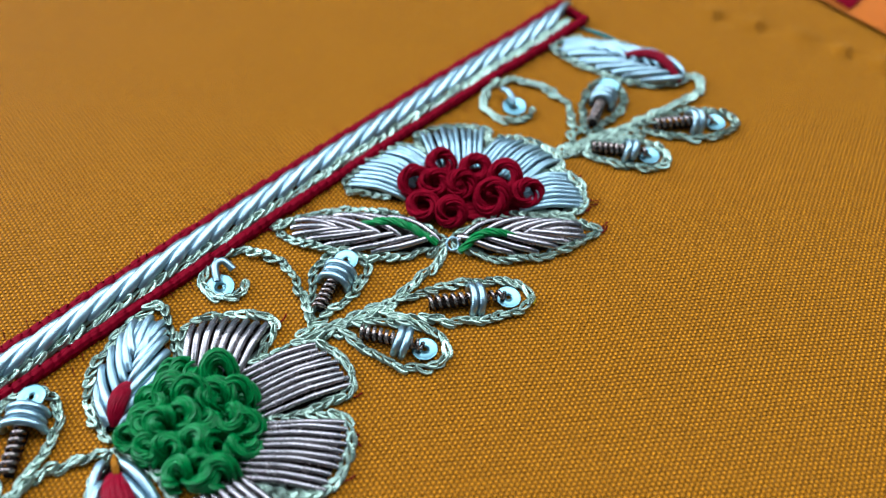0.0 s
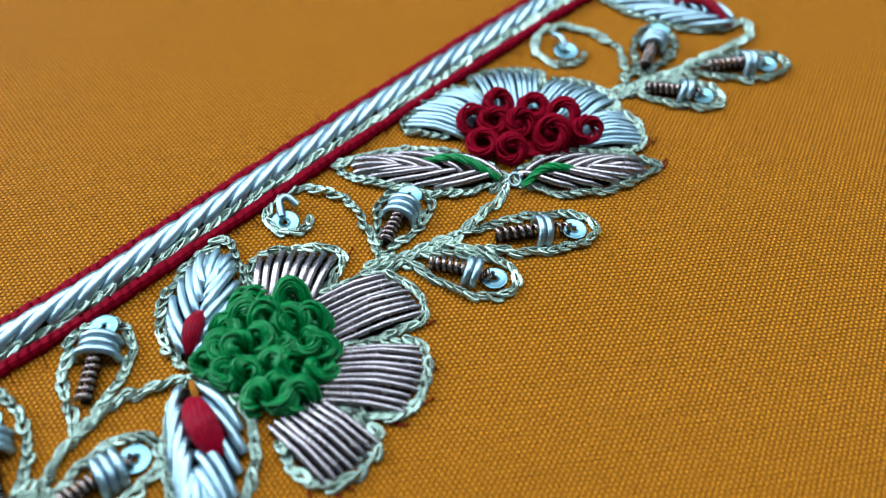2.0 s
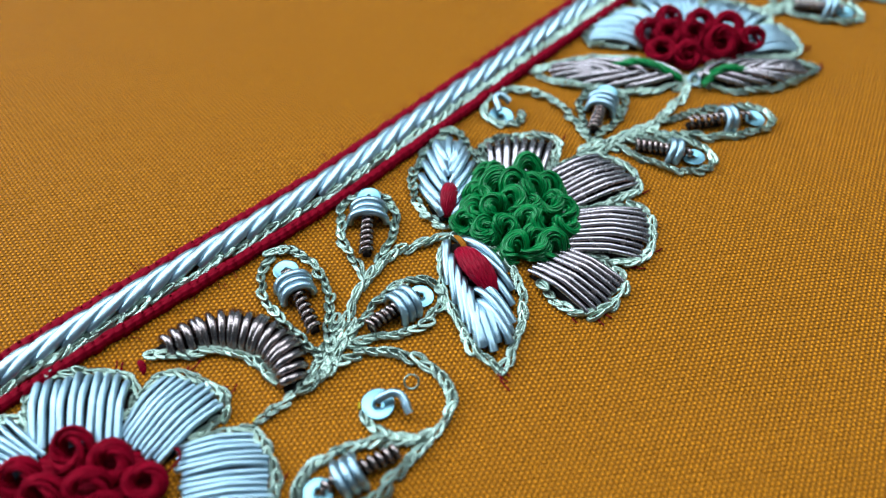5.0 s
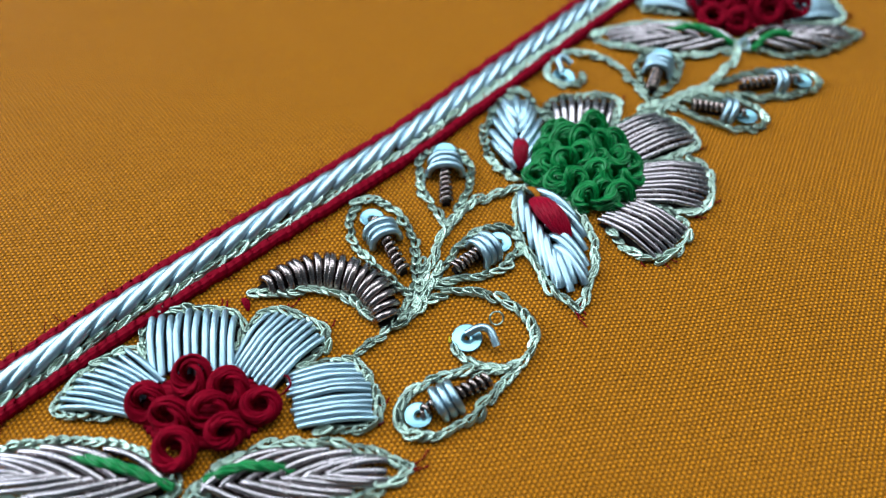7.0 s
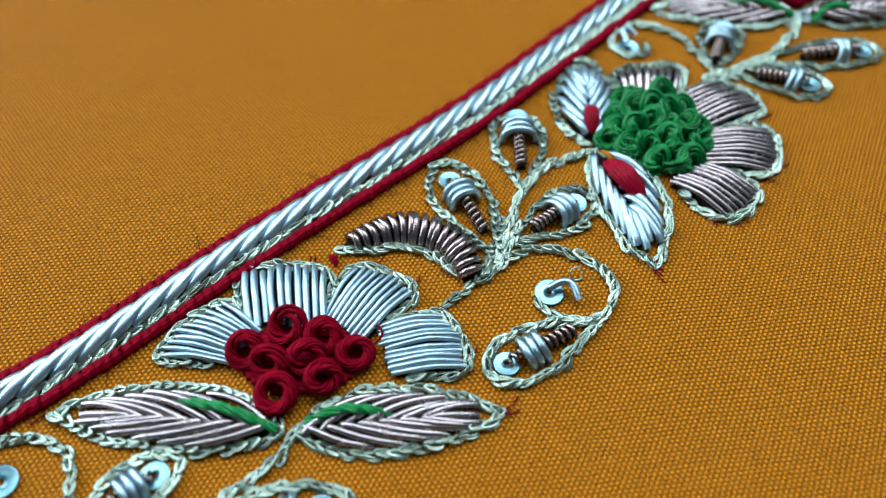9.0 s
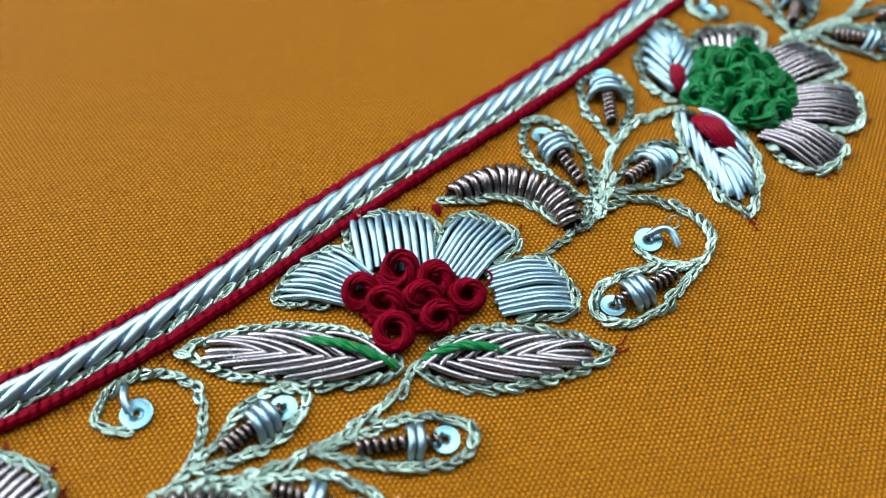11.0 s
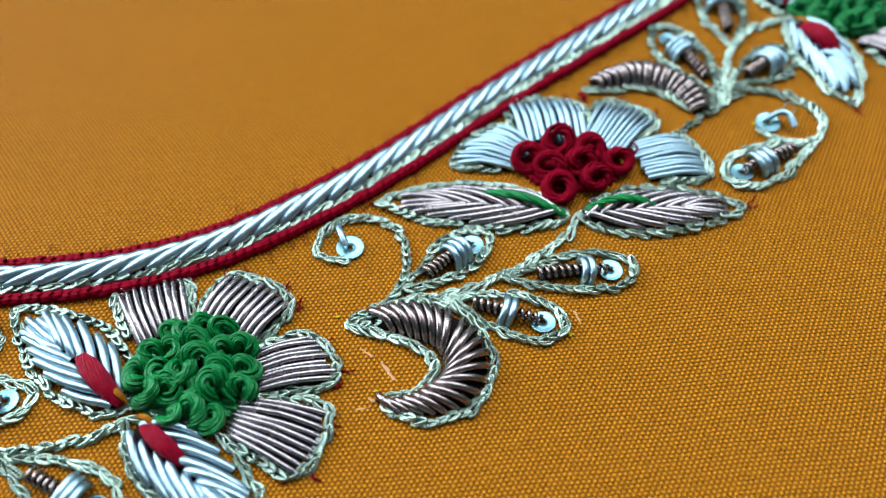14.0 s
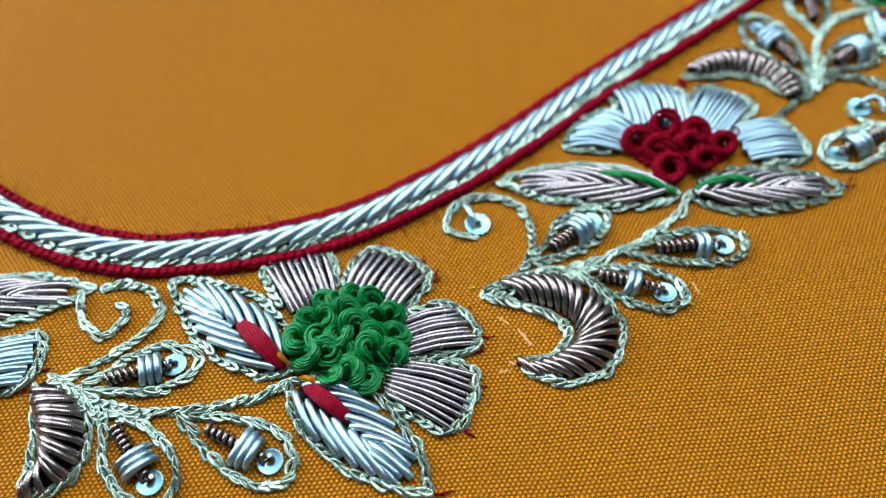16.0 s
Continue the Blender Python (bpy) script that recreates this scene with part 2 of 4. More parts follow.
def chain(owner, points, mat=None, kind="chain_loop", pitch=0.112, width=0.039, r=0.0118, lift=0.030, wob=0.020, filaments=3, loose=1.0):
    """Chain stitch: drop-shaped loops, each caught by the next, every loop a part of its owner."""
    meshes = loop_mesh(kind, mat or M_CHAIN, pitch, width, r, lift, filaments)
    pts = smooth([p[:2] for p in points], pitch)
    home = BASE[owner]
    for i in range(len(pts) - 1):
        d = pts[i + 1] - pts[i]
        ln = np.linalg.norm(d)
        ob = new(kind, meshes[rnd.randrange(10)])
        ob.parent = owner
        off = rnd.uniform(-wob, wob)
        ob.location = ((pts[i][0] - home[0] - d[1] / ln * off) * CM, (pts[i][1] - home[1] + d[0] / ln * off) * CM, 0)
        ob.rotation_euler = (0, rnd.uniform(-0.06, 0.06), math.atan2(d[1], d[0]) + loose * rnd.uniform(-0.28, 0.28))
        ob.scale = (ln / pitch * (1 + loose * rnd.uniform(-0.12, 0.18)), 1 + loose * rnd.uniform(-0.2, 0.2), 1 + loose * rnd.uniform(-0.2, 0.3))


def wire(a, b, r, high, base=0.0, bend=(0, 0), n=13, peak=0.5, full=0.55, start=0.0, kink=0.0):
    """A length of purl that arches over its padding from a to b. start: how high its first end lies; kink: a sharper fold at the peak."""
    a, b = np.array(a, float), np.array(b, float)
    pts = []
    for k in range(n):
        u = k / (n - 1)
        w = u ** (math.log(0.5) / math.log(peak))
        arch = max(0.0, math.sin(math.pi * w)) ** full
        roof = min(1.0, 0.45 + 0.55 * u / peak) if u < peak else 1.0 - 0.72 * ((u - peak) / (1 - peak))
        z = base + r * 0.8 + high * ((1 - kink) * arch + kink * roof)
        z += start * max(0.0, 1 - u / 0.5) ** 1.5
        q = a + (b - a) * u + np.array(bend) * math.sin(math.pi * u)
        pts.append((q[0], q[1], z))
    return Soup().tube(pts, r, 8)


def strand(points, r, flat=1.0, high=0.0, base=0.05, n=0.03, plies=8, twist=2.2, blunt=0.10):
    """A few plies of yarn laid side by side and slightly twisted, drawn in at both ends."""
    pts = smooth(points, n)
    s = Soup()
    tan = np.gradient(pts, axis=0)
    tan /= np.linalg.norm(tan, axis=1)[:, None]
    m = len(pts)
    for k in range(plies):
        line, rad = [], []
        for i in range(m):
            u = i / (m - 1)
            ph = math.tau * k / plies + twist * u
            full = blunt + (1 - blunt) * max(0.0, math.sin(math.pi * u)) ** 0.6
            side = np.array([-tan[i][1], tan[i][0]])
            q = pts[i] + side * math.cos(ph) * r * full * 0.7
            z = base * (0.55 + 0.45 * math.sin(math.pi * u)) + high * math.sin(math.pi * u) + math.sin(ph) * r * full * 0.6 * flat
            line.append((q[0], q[1], max(0.008, z)))
            rad.append(r * (0.25 + 0.75 * full) * 1.9 / plies ** 0.75)
        s.tube(line, rad, 6)
    return s


def petal(flower, inner, outer, mat, count, r, high, label, swell=0.12, name="petal", pitch_bend=0.0, base=0.0):
    """A petal: felt padding with the gaps' shade in its colour, and lengths of purl laid side by side from its inner to
    its outer edge.
    """
    ia, ib = np.array(inner[0]), np.array(inner[1])
    oa, ob = np.array(outer[0]), np.array(outer[1])
    out = (oa + ob - ia - ib) / 2
    out = out / np.linalg.norm(out)
    # the inner ends lie under the knots, and each petal fans out to its neighbours
    ia, ib = ia - out * 0.11 - (ib - ia) * 0.02, ib - out * 0.11 + (ib - ia) * 0.02
    oa, ob = oa - (ob - oa) * 0.035, ob + (ob - oa) * 0.035
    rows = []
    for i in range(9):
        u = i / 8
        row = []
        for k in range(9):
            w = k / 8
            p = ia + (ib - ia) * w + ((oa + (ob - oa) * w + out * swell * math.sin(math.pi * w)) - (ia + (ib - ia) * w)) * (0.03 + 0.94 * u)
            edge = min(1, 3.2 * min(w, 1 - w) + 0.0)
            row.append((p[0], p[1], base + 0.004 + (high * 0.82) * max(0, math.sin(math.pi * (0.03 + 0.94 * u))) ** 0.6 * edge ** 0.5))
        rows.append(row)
    body = part(name, Soup().sheet(rows), M_PAD_SHADE, flower, label)
    r = min(0.054, max(0.030, 0.222 * (np.linalg.norm(ib - ia) + np.linalg.norm(ob - oa)) / count))
    fold = rnd.uniform(0.48, 0.58)
    for k in range(count):
        w = (k + 0.5) / count
        a = ia + (ib - ia) * w
        b = oa + (ob - oa) * w + out * swell * math.sin(math.pi * w)
        a = a + out * rnd.uniform(-0.03, 0.03)
        b = b + out * rnd.uniform(-0.035, 0.03)
        side = np.array([-out[1], out[0]]) * rnd.uniform(-0.012, 0.012)
        edge = 0.72 + 0.28 * math.sin(math.pi * w) ** 0.6
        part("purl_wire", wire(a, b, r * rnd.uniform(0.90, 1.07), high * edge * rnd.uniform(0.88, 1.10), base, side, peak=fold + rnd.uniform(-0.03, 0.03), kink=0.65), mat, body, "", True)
    return body


def leaf(owner, root, tip, left, right, mat, count, r, high, label, stitch=None, stitch_mat=None, stitch_r=0.045, inner=0.05, run=0.40, bow=0.22, first=0.03, last=0.60, middle=1, edge=0.90):
    """A leaf: purl laid slanting from a middle line to both edges, a straight stitch along the middle, a chain round it.
    left, right: how far the edges stand off the middle line; run: a purl's length along the leaf; inner: where it starts off the middle line."""
    root, tip = np.array(root, float), np.array(tip, float)
    ax = tip - root
    ln = np.linalg.norm(ax)
    d = ax / ln
    s = np.array([-d[1], d[0]])

    def width(u, w):
        return w * math.sin(math.pi * min(1, max(0, u)) ** 0.85) ** 0.8

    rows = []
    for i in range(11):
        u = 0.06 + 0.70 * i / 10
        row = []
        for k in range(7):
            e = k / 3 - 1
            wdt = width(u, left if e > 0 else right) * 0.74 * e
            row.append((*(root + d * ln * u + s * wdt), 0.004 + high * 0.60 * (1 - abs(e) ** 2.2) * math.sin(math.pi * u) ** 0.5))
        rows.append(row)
    body = part("leaf", Soup().sheet(rows), M_PAD_SHADE, owner, label)
    for sgn, wd in ((1, left), (-1, right)):
        for k in range(count):
            f = k / (count - 1)
            u0 = first + (last - first) * f + rnd.uniform(-0.012, 0.012)
            u1 = min(0.90 - 0.03 * (k % 2), u0 + run * (0.86 + 0.22 * math.sin(math.pi * f)) + rnd.uniform(-0.02, 0.02))
            a = root + d * ln * u0 + s * sgn * min(inner, width(u0, wd) * 0.8) * (1 - 0.8 * f)
            b = root + d * ln * u1 + s * sgn * width(u1, wd) * edge * rnd.uniform(0.94, 1.02)
            hh = high * (0.62 + 0.38 * math.sin(math.pi * min(1, u0 + 0.2)))
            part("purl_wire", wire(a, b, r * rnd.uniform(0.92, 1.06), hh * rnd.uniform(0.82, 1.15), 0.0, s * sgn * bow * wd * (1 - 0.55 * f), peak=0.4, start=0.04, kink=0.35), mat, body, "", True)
    for k in range(middle):
        e = (k - (middle - 1) / 2)
        a = root + d * ln * (last + 0.01) + s * e * r * 1.9
        b = root + d * ln * (0.89 - 0.05 * abs(e)) + s * e * r * 1.4
        part("purl_wire", wire(a, b, r, high * 0.9, 0.0, (0, 0), peak=0.35, kink=0.4), mat, body, "", True)
    if stitch is not None:
        cord = dict(plies=3, twist=9.0, blunt=0.8) if stitch_mat is M_GREEN else dict(plies=14, twist=0.5, blunt=0.35)
        part("straight_stitch", strand(stitch, stitch_r, 0.8, 0.03, high + 0.06, **cord), stitch_mat, owner)
    for sgn, wd in ((1, left), (-1, right)):
        pts = [root + d * ln * u + s * sgn * (width(u, wd) + 0.03 * (u < 0.97)) for u in (0.0, 0.15, 0.35, 0.55, 0.75, 0.9)] + [tip + d * 0.04]
        chain(owner, pts)
    FRAY.append((*tip, math.atan2(d[1], d[0]), 0.22))
    return body


def sequin(owner, at, r, tilt=0.0, turn=0.0, z=0.03):
    """A thin round disc with a hole and a slightly dished rim."""
    s = Soup()
    rows = []
    prof = [(0.19, 0.0), (0.5, -0.004), (0.9, 0.004), (1.0, 0.008), (1.0, 0.014), (0.9, 0.011), (0.5, 0.004), (0.19, 0.007), (0.19, 0.0)]
    for q, h in prof:
        row = []
        for k in range(25):
            a = math.tau * k / 24
            x, y = q * r * math.cos(a), q * r * math.sin(a)
            lift = h + (x * math.cos(turn) + y * math.sin(turn)) * math.tan(tilt)
            row.append((at[0] + x, at[1] + y, z + lift))
        rows.append(row)
    return part("sequin", s.sheet(rows), M_SEQUIN, owner)


def spring(a, b, r, turns, z, thick, sink=0.0):
    """A stretched coil that lies from a to b."""
    a, b = np.array(a), np.array(b)
    d = b - a
    ln = np.linalg.norm(d)
    d = d / ln
    s = np.array([-d[1], d[0]])
    pts = []
    n = turns * 10
    for k in range(n + 1):
        u = k / n
        ph = math.tau * turns * u
        q = a + d * ln * u + s * r * math.cos(ph) * (1 - sink * u)
        pts.append((q[0], q[1], z * (1 + 0.2 * math.sin(math.pi * u)) + r * math.sin(ph) * (1 - sink * u)))
    return Soup().tube(pts, thick, 5)


def wrap(owner, centre, d, half, r, high, mat):
    """A short purl bowed over the coil, across the drop's length."""
    c = np.array(centre)
    s = np.array([-d[1], d[0]])
    pts = []
    for k in range(13):
        a = math.pi * k / 12
        q = c + s * half * math.cos(a) + np.array(d) * 0.035 * math.sin(a)
        pts.append((q[0], q[1], r * 0.7 + high * math.sin(a) ** 0.7))
    return part("purl_wrap", Soup().tube(pts, r, 8), mat, owner, "", True)


def drop(base, tip, half, label="", disc=0.80, wraps=3, lean=0.0, group="drops along the vine", coil=(0.25, 0.60), wrap_at=0.60, disc_r=0.135, disc_z=0.035):
    """A drop-shaped bud: chain outline, brown coil, silver purls over it and a sequin at the round end."""
    base, tip = np.array(base, float), np.array(tip, float)
    ax = tip - base
    ln = np.linalg.norm(ax)
    d = ax / ln
    s = np.array([-d[1], d[0]])
    ob = thing("bead_drop", base + ax * 0.6, label or "drop bud of pale chain stitch, brown coil, silver purl, sequin", "embroidered bud", group)
    for sgn in (1, -1):
        pts = []
        for u, w in ((0, 0.05), (0.2, 0.42), (0.45, 0.86), (0.68, 1.0), (0.86, 0.80), (0.96, 0.42), (1.0, 0.0)):
            pts.append(base + d * ln * u + s * sgn * half * w * (1 + lean * sgn))
        chain(ob, pts)
    r0 = min(0.085, half * 0.42)
    part("coil", spring(base + d * ln * coil[0], base + d * ln * (disc - 0.02), r0 * 0.78, 10, r0 * 1.0, 0.025, 0.35), M_BROWN, ob, "dark brown metal coil")
    part("coil_bed", Soup().tube([(*(base + d * ln * (coil[0] + (coil[1] - coil[0]) * k / 6)), 0.03) for k in range(7)], r0 * 0.6, 7), M_PAD_SHADE, ob)
    sequin(ob, base + d * ln * disc, min(disc_r, half * 0.75), rnd.uniform(-0.12, 0.12), rnd.uniform(0, 6), disc_z)
    for k in range(wraps):
        c = base + d * ln * (wrap_at + (k - (wraps - 1) / 2) * 0.082 / ln)
        wrap(ob, c, d, half * 0.56 * rnd.uniform(0.88, 1.12), 0.042, 0.165 * rnd.uniform(0.92, 1.06), M_SILVER)
    return ob


def ring_knot(owner, at, z, r, thick, mat, face, plies=15, name="knot", seed=0, tall=1.5, fine=0.33, turn=1):
    """A looped knot of yarn: fine plies that run side by side round an open ring that leans to one side."""
    q = random.Random(seed)
    rot = Vector(face).normalized().to_track_quat("Z", "Y").to_matrix()
    s = Soup()
    squash = q.uniform(0.84, 1.1)
    n = 26
    for k in range(plies):
        ph0 = math.tau * k / plies + q.uniform(-0.15, 0.15)
        deep = q.uniform(0.78, 1.05)
        sway, at0 = q.uniform(0.2, 0.6), q.uniform(0, math.tau)
        loop = []
        for i in range(n):
            a = math.tau * i / n
            ph = ph0 + turn * a + sway * math.sin(a + at0)
            rr = r + thick * (deep + q.uniform(-0.07, 0.07)) * math.cos(ph)
            p = rot @ Vector((rr * math.cos(a), rr * math.sin(a) * squash, thick * deep * math.sin(ph) * tall))
            loop.append((at[0] + p.x, at[1] + p.y, max(0.012, z + p.z)))
        s.tube(loop, thick * fine * q.uniform(0.85, 1.15), 6, closed=True)
    return part(name, s, mat, owner)


def curl(owner, at, z, r, thick, mat, turn, tip, plies=12, seed=0):
    """A curl of floss: plies side by side that rise from the ground, bend round three quarters of a ring and dive again.
    turn: where the curl opens; tip: how far its plane leans, to x and to y."""
    q = random.Random(seed)
    s = Soup()
    n = 20
    squash, wind = q.uniform(0.75, 1.1), q.uniform(0.6, 1.4) * q.choice((-1, 1))
    for k in range(plies):
        ph0 = math.tau * k / plies
        deep = q.uniform(0.55, 1.08)
        slip, drift = q.uniform(-0.25, 0.25), q.uniform(-0.35, 0.35)
        line, rad = [], []
        for i in range(n):
            u = i / (n - 1)
            a = turn + 0.55 + slip + (math.tau - 0.9) * u
            ph = ph0 + wind * u * 2.2 + drift * math.sin(4 * u + k)
            rr = r * (1.12 - 0.24 * u) + thick * deep * math.cos(ph)
            x, y = rr * math.cos(a), rr * math.sin(a) * squash
            ends = max(0.0, 1 - 5 * min(u, 1 - u))
            h = z + thick * 1.25 * deep * math.sin(ph) + x * tip[0] + y * tip[1] - 0.12 * ends ** 1.5
            line.append((at[0] + x, at[1] + y, max(0.012, h)))
            rad.append(thick * 0.36 * (1 - 0.35 * ends))
        s.tube(line, rad, 6)
    return part("knot", s, mat, owner)


FRAY = []


def outline_of(flower, inner, outer, swell, gap=0.055):
    """The chain that runs round a petal's open sides."""
    ia, ib = np.array(inner[0]), np.array(inner[1])
    oa, ob = np.array(outer[0]), np.array(outer[1])
    out = (oa + ob - ia - ib) / 2
    out = out / np.linalg.norm(out)
    s = ob - oa
    w = np.linalg.norm(s)
    s = s / w
    pts = [ia + (oa - ia) * 0.08 - s * gap, oa - s * gap * 1.1 - out * 0.06, oa + (ob - oa) * 0.16 + out * (gap + swell * 0.6), (oa + ob) / 2 + out * (gap + swell * 1.05),
           oa + (ob - oa) * 0.84 + out * (gap + swell * 0.6), ob + s * gap * 1.1 - out * 0.06, ib + (ob - ib) * 0.08 + s * gap]
    chain(flower, pts)
    for k in (2, 4, 5):
        if rnd.random() < 0.75:
            FRAY.append((*(pts[k] + out * 0.03), math.atan2(out[1], out[0]) + rnd.uniform(-0.9, 0.9), 0.13))


def vine(points, label="pale metallic chain stitch stem on mustard cloth", group="stems of the vine"):
    ob = thing("chain_stitch_stem", points[0], label, "embroidered stem", group)
    chain(ob, points)
    return ob


def crescent(spine, halves, count, label, flip=1, start=0.13, lean=0.07, edges=(1, -1)):
    """A crescent: purl laid side by side across a bent spine, with a chain along both edges."""
    ob = thing("embroidered_crescent", spine[len(spine) // 2], label, "embroidered leaf", "crescents of the vine")
    pts = smooth(spine, 0.05)
    tan = np.gradient(pts, axis=0)
    tan /= np.linalg.norm(tan, axis=1)[:, None]
    m = len(pts)

    def half(u):
        return np.interp(u, np.linspace(0, 1, len(halves)), halves)

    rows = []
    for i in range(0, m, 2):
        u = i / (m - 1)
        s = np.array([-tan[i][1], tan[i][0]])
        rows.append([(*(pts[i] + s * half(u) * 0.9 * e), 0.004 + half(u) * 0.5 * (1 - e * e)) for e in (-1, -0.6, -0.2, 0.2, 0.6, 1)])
    body = part("padding", Soup().sheet(rows), M_PAD_SHADE, ob)
    for k in range(count):
        u = start + (0.95 - start) * k / (count - 1)
        i = min(m - 1, int(u * (m - 1)))
        s = np.array([-tan[i][1], tan[i][0]])
        h = half(u) * 0.94
        a = pts[i] + s * h - tan[i] * lean * flip
        b = pts[i] - s * h + tan[i] * lean * flip
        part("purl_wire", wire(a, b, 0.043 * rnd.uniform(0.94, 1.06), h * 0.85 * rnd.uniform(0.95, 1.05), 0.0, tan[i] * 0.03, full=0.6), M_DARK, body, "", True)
    for sgn in edges:
        line = []
        for i in range(0, m, max(1, m // 9)):
            s = np.array([-tan[i][1], tan[i][0]])
            line.append(pts[i] + s * sgn * (half(i / (m - 1)) + 0.055 * min(1.0, 7 * i / m, 7 * (m - 1 - i) / m)))
        chain(ob, line)
    return ob


# ---- setting: the cloth on a table, in a plain room ----
def box(name, lo, hi, mat, kind="structure", bevel=0.0, label="", category=""):
    me = bpy.data.meshes.new(name)
    bm = bmesh.new()
    bmesh.ops.create_cube(bm, size=1)
    for v in bm.verts:
        v.co = [lo[k] + (v.co[k] + 0.5) * (hi[k] - lo[k]) for k in range(3)]
    if bevel:
        bmesh.ops.bevel(bm, geom=bm.edges[:], offset=bevel, segments=3, affect="EDGES", profile=0.5)
    bm.to_mesh(me)
    bm.free()
    me.materials.append(mat)
    return tagged(new(name, me), label, category, "", kind)


# small puckers past the border's end: place, height and width
DENTS = [(8.0, 8.12, 0.08, 0.13), (8.12, 8.0, -0.05, 0.10), (8.55, 7.87, 0.08, 0.13), (8.68, 7.78, -0.05, 0.10), (9.17, 7.63, 0.07, 0.15), (9.64, 7.31, 0.09, 0.13), (9.75, 7.22, -0.05, 0.10), (10.09, 7.04, 0.07, 0.15)]


def lay(x, y):
    """The slow rise and fall of the cloth, in centimetres; even under the needlework."""
    far = max(0.0, min(1.0, (math.hypot(x + 1.5, y - 1.5) - 14.0) / 8.0))
    dents = sum(h * math.exp(-((x - a) ** 2 + (y - b) ** 2) / w ** 2) for a, b, h, w in DENTS)
    return 0.25 * far * noise.noise(Vector((x * 0.16, y * 0.16, 3.0))) + dents


cloth = Soup()
GRID_X = np.unique(np.concatenate([np.linspace(-38, 34, 361), np.linspace(7.6, 10.6, 61)]).round(3))
GRID_Y = np.unique(np.concatenate([np.linspace(-30, 34, 321), np.linspace(6.6, 8.6, 41)]).round(3))
cloth.sheet([[(x, y, lay(x, y)) for x in GRID_X] for y in GRID_Y])
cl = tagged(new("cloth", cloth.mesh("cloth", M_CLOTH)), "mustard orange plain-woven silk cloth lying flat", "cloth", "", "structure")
solid = cl.modifiers.new("thickness", "SOLIDIFY")
solid.thickness, solid.offset = 0.0006, -1.0
table = new("table")
table.location = (0, 0, -0.75)
tagged(table, "plain brown wooden table under the spread cloth", "table")


def table_part(name, lo, hi):
    ob = box(name, (lo[0], lo[1], lo[2] + 0.75), (hi[0], hi[1], hi[2] + 0.75), M_WOOD, "", 0.004)
    ob.parent = table


table_part("tabletop", (-0.75, -0.55, -0.035), (0.75, 0.55, -0.0035))
for x in (-0.7, 0.64):
    for y in (-0.5, 0.44):
        table_part("leg", (x, y, -0.75), (x + 0.06, y + 0.06, -0.035))
box("floor", (-1.05, -1.7, -0.85), (1.7, 1.7, -0.75), M_WOOD)
box("ceiling", (-1.05, -1.7, 1.7), (1.7, 1.7, 1.8), M_CEILING)
box("wall_east", (1.6, -1.6, -0.75), (1.7, 1.6, 1.7), M_WALL)
box("wall_south", (-0.95, -1.7, -0.75), (1.7, -1.6, 1.7), M_WALL)
box("wall_north", (-0.95, 1.6, -0.75), (1.7, 1.7, 1.7), M_WALL)
# the west wall stands in four pieces round the window's opening
box("wall_west_below", (-1.05, -1.7, -0.75), (-0.95, 1.7, 0.2), M_WALL)
box("wall_west_above", (-1.05, -1.7, 1.0), (-0.95, 1.7, 1.7), M_WALL)
box("wall_west_south", (-1.05, -1.7, 0.2), (-0.95, -0.05, 1.0), M_WALL)
box("wall_west_north", (-1.05, 0.95, 0.2), (-0.95, 1.7, 1.0), M_WALL)
for k, (lo, hi) in enumerate((((-1.04, -0.05, 0.2), (-0.99, 0.95, 0.24)), ((-1.04, -0.05, 0.96), (-0.99, 0.95, 1.0)),
                              ((-1.04, -0.05, 0.24), (-0.99, -0.01, 0.96)), ((-1.04, 0.91, 0.24), (-0.99, 0.95, 0.96)))):
    box("window_frame", lo, hi, M_FRAME)
lamp_frame = new("ceiling_light")
lamp_frame.location = (0.25, 0.85, 1.7)
tagged(lamp_frame, "flat white lamp panel with a slim frame on the ceiling", "ceiling lamp")
for lo, hi in (((-1.14, -0.58, -0.05), (1.14, -0.555, 0.0)), ((-1.14, 0.555, -0.05), (1.14, 0.58, 0.0)), ((-1.14, -0.555, -0.05), (-1.11, 0.555, 0.0)), ((1.11, -0.555, -0.05), (1.14, 0.555, 0.0))):
    box("frame", lo, hi, M_FRAME, "").parent = lamp_frame

# ---- the neckline border ----
NECK = [(6.12, 7.90), (5.47, 7.29), (4.66, 6.57), (3.21, 5.24), (1.98, 4.08), (0.91, 3.06), (-0.01, 2.18), (-0.85, 1.47), (-2.01, 0.55), (-3.09, -0.34), (-4.01, -1.15), (-4.93, -1.86), (-6.13, -2.58), (-7.31, -2.96), (-8.43, -3.10), (-9.03, -3.07), (-9.74, -2.91), (-10.53, -2.56), (-11.3, -2.08), (-13.2, -0.6), (-16.0, 1.8)]


def beside(line, off):
    pts = smooth(line, 0.25)
    tan = np.gradient(pts, axis=0)
    tan /= np.linalg.norm(tan, axis=1)[:, None]
    return pts + np.stack([-tan[:, 1], tan[:, 0]], 1) * off


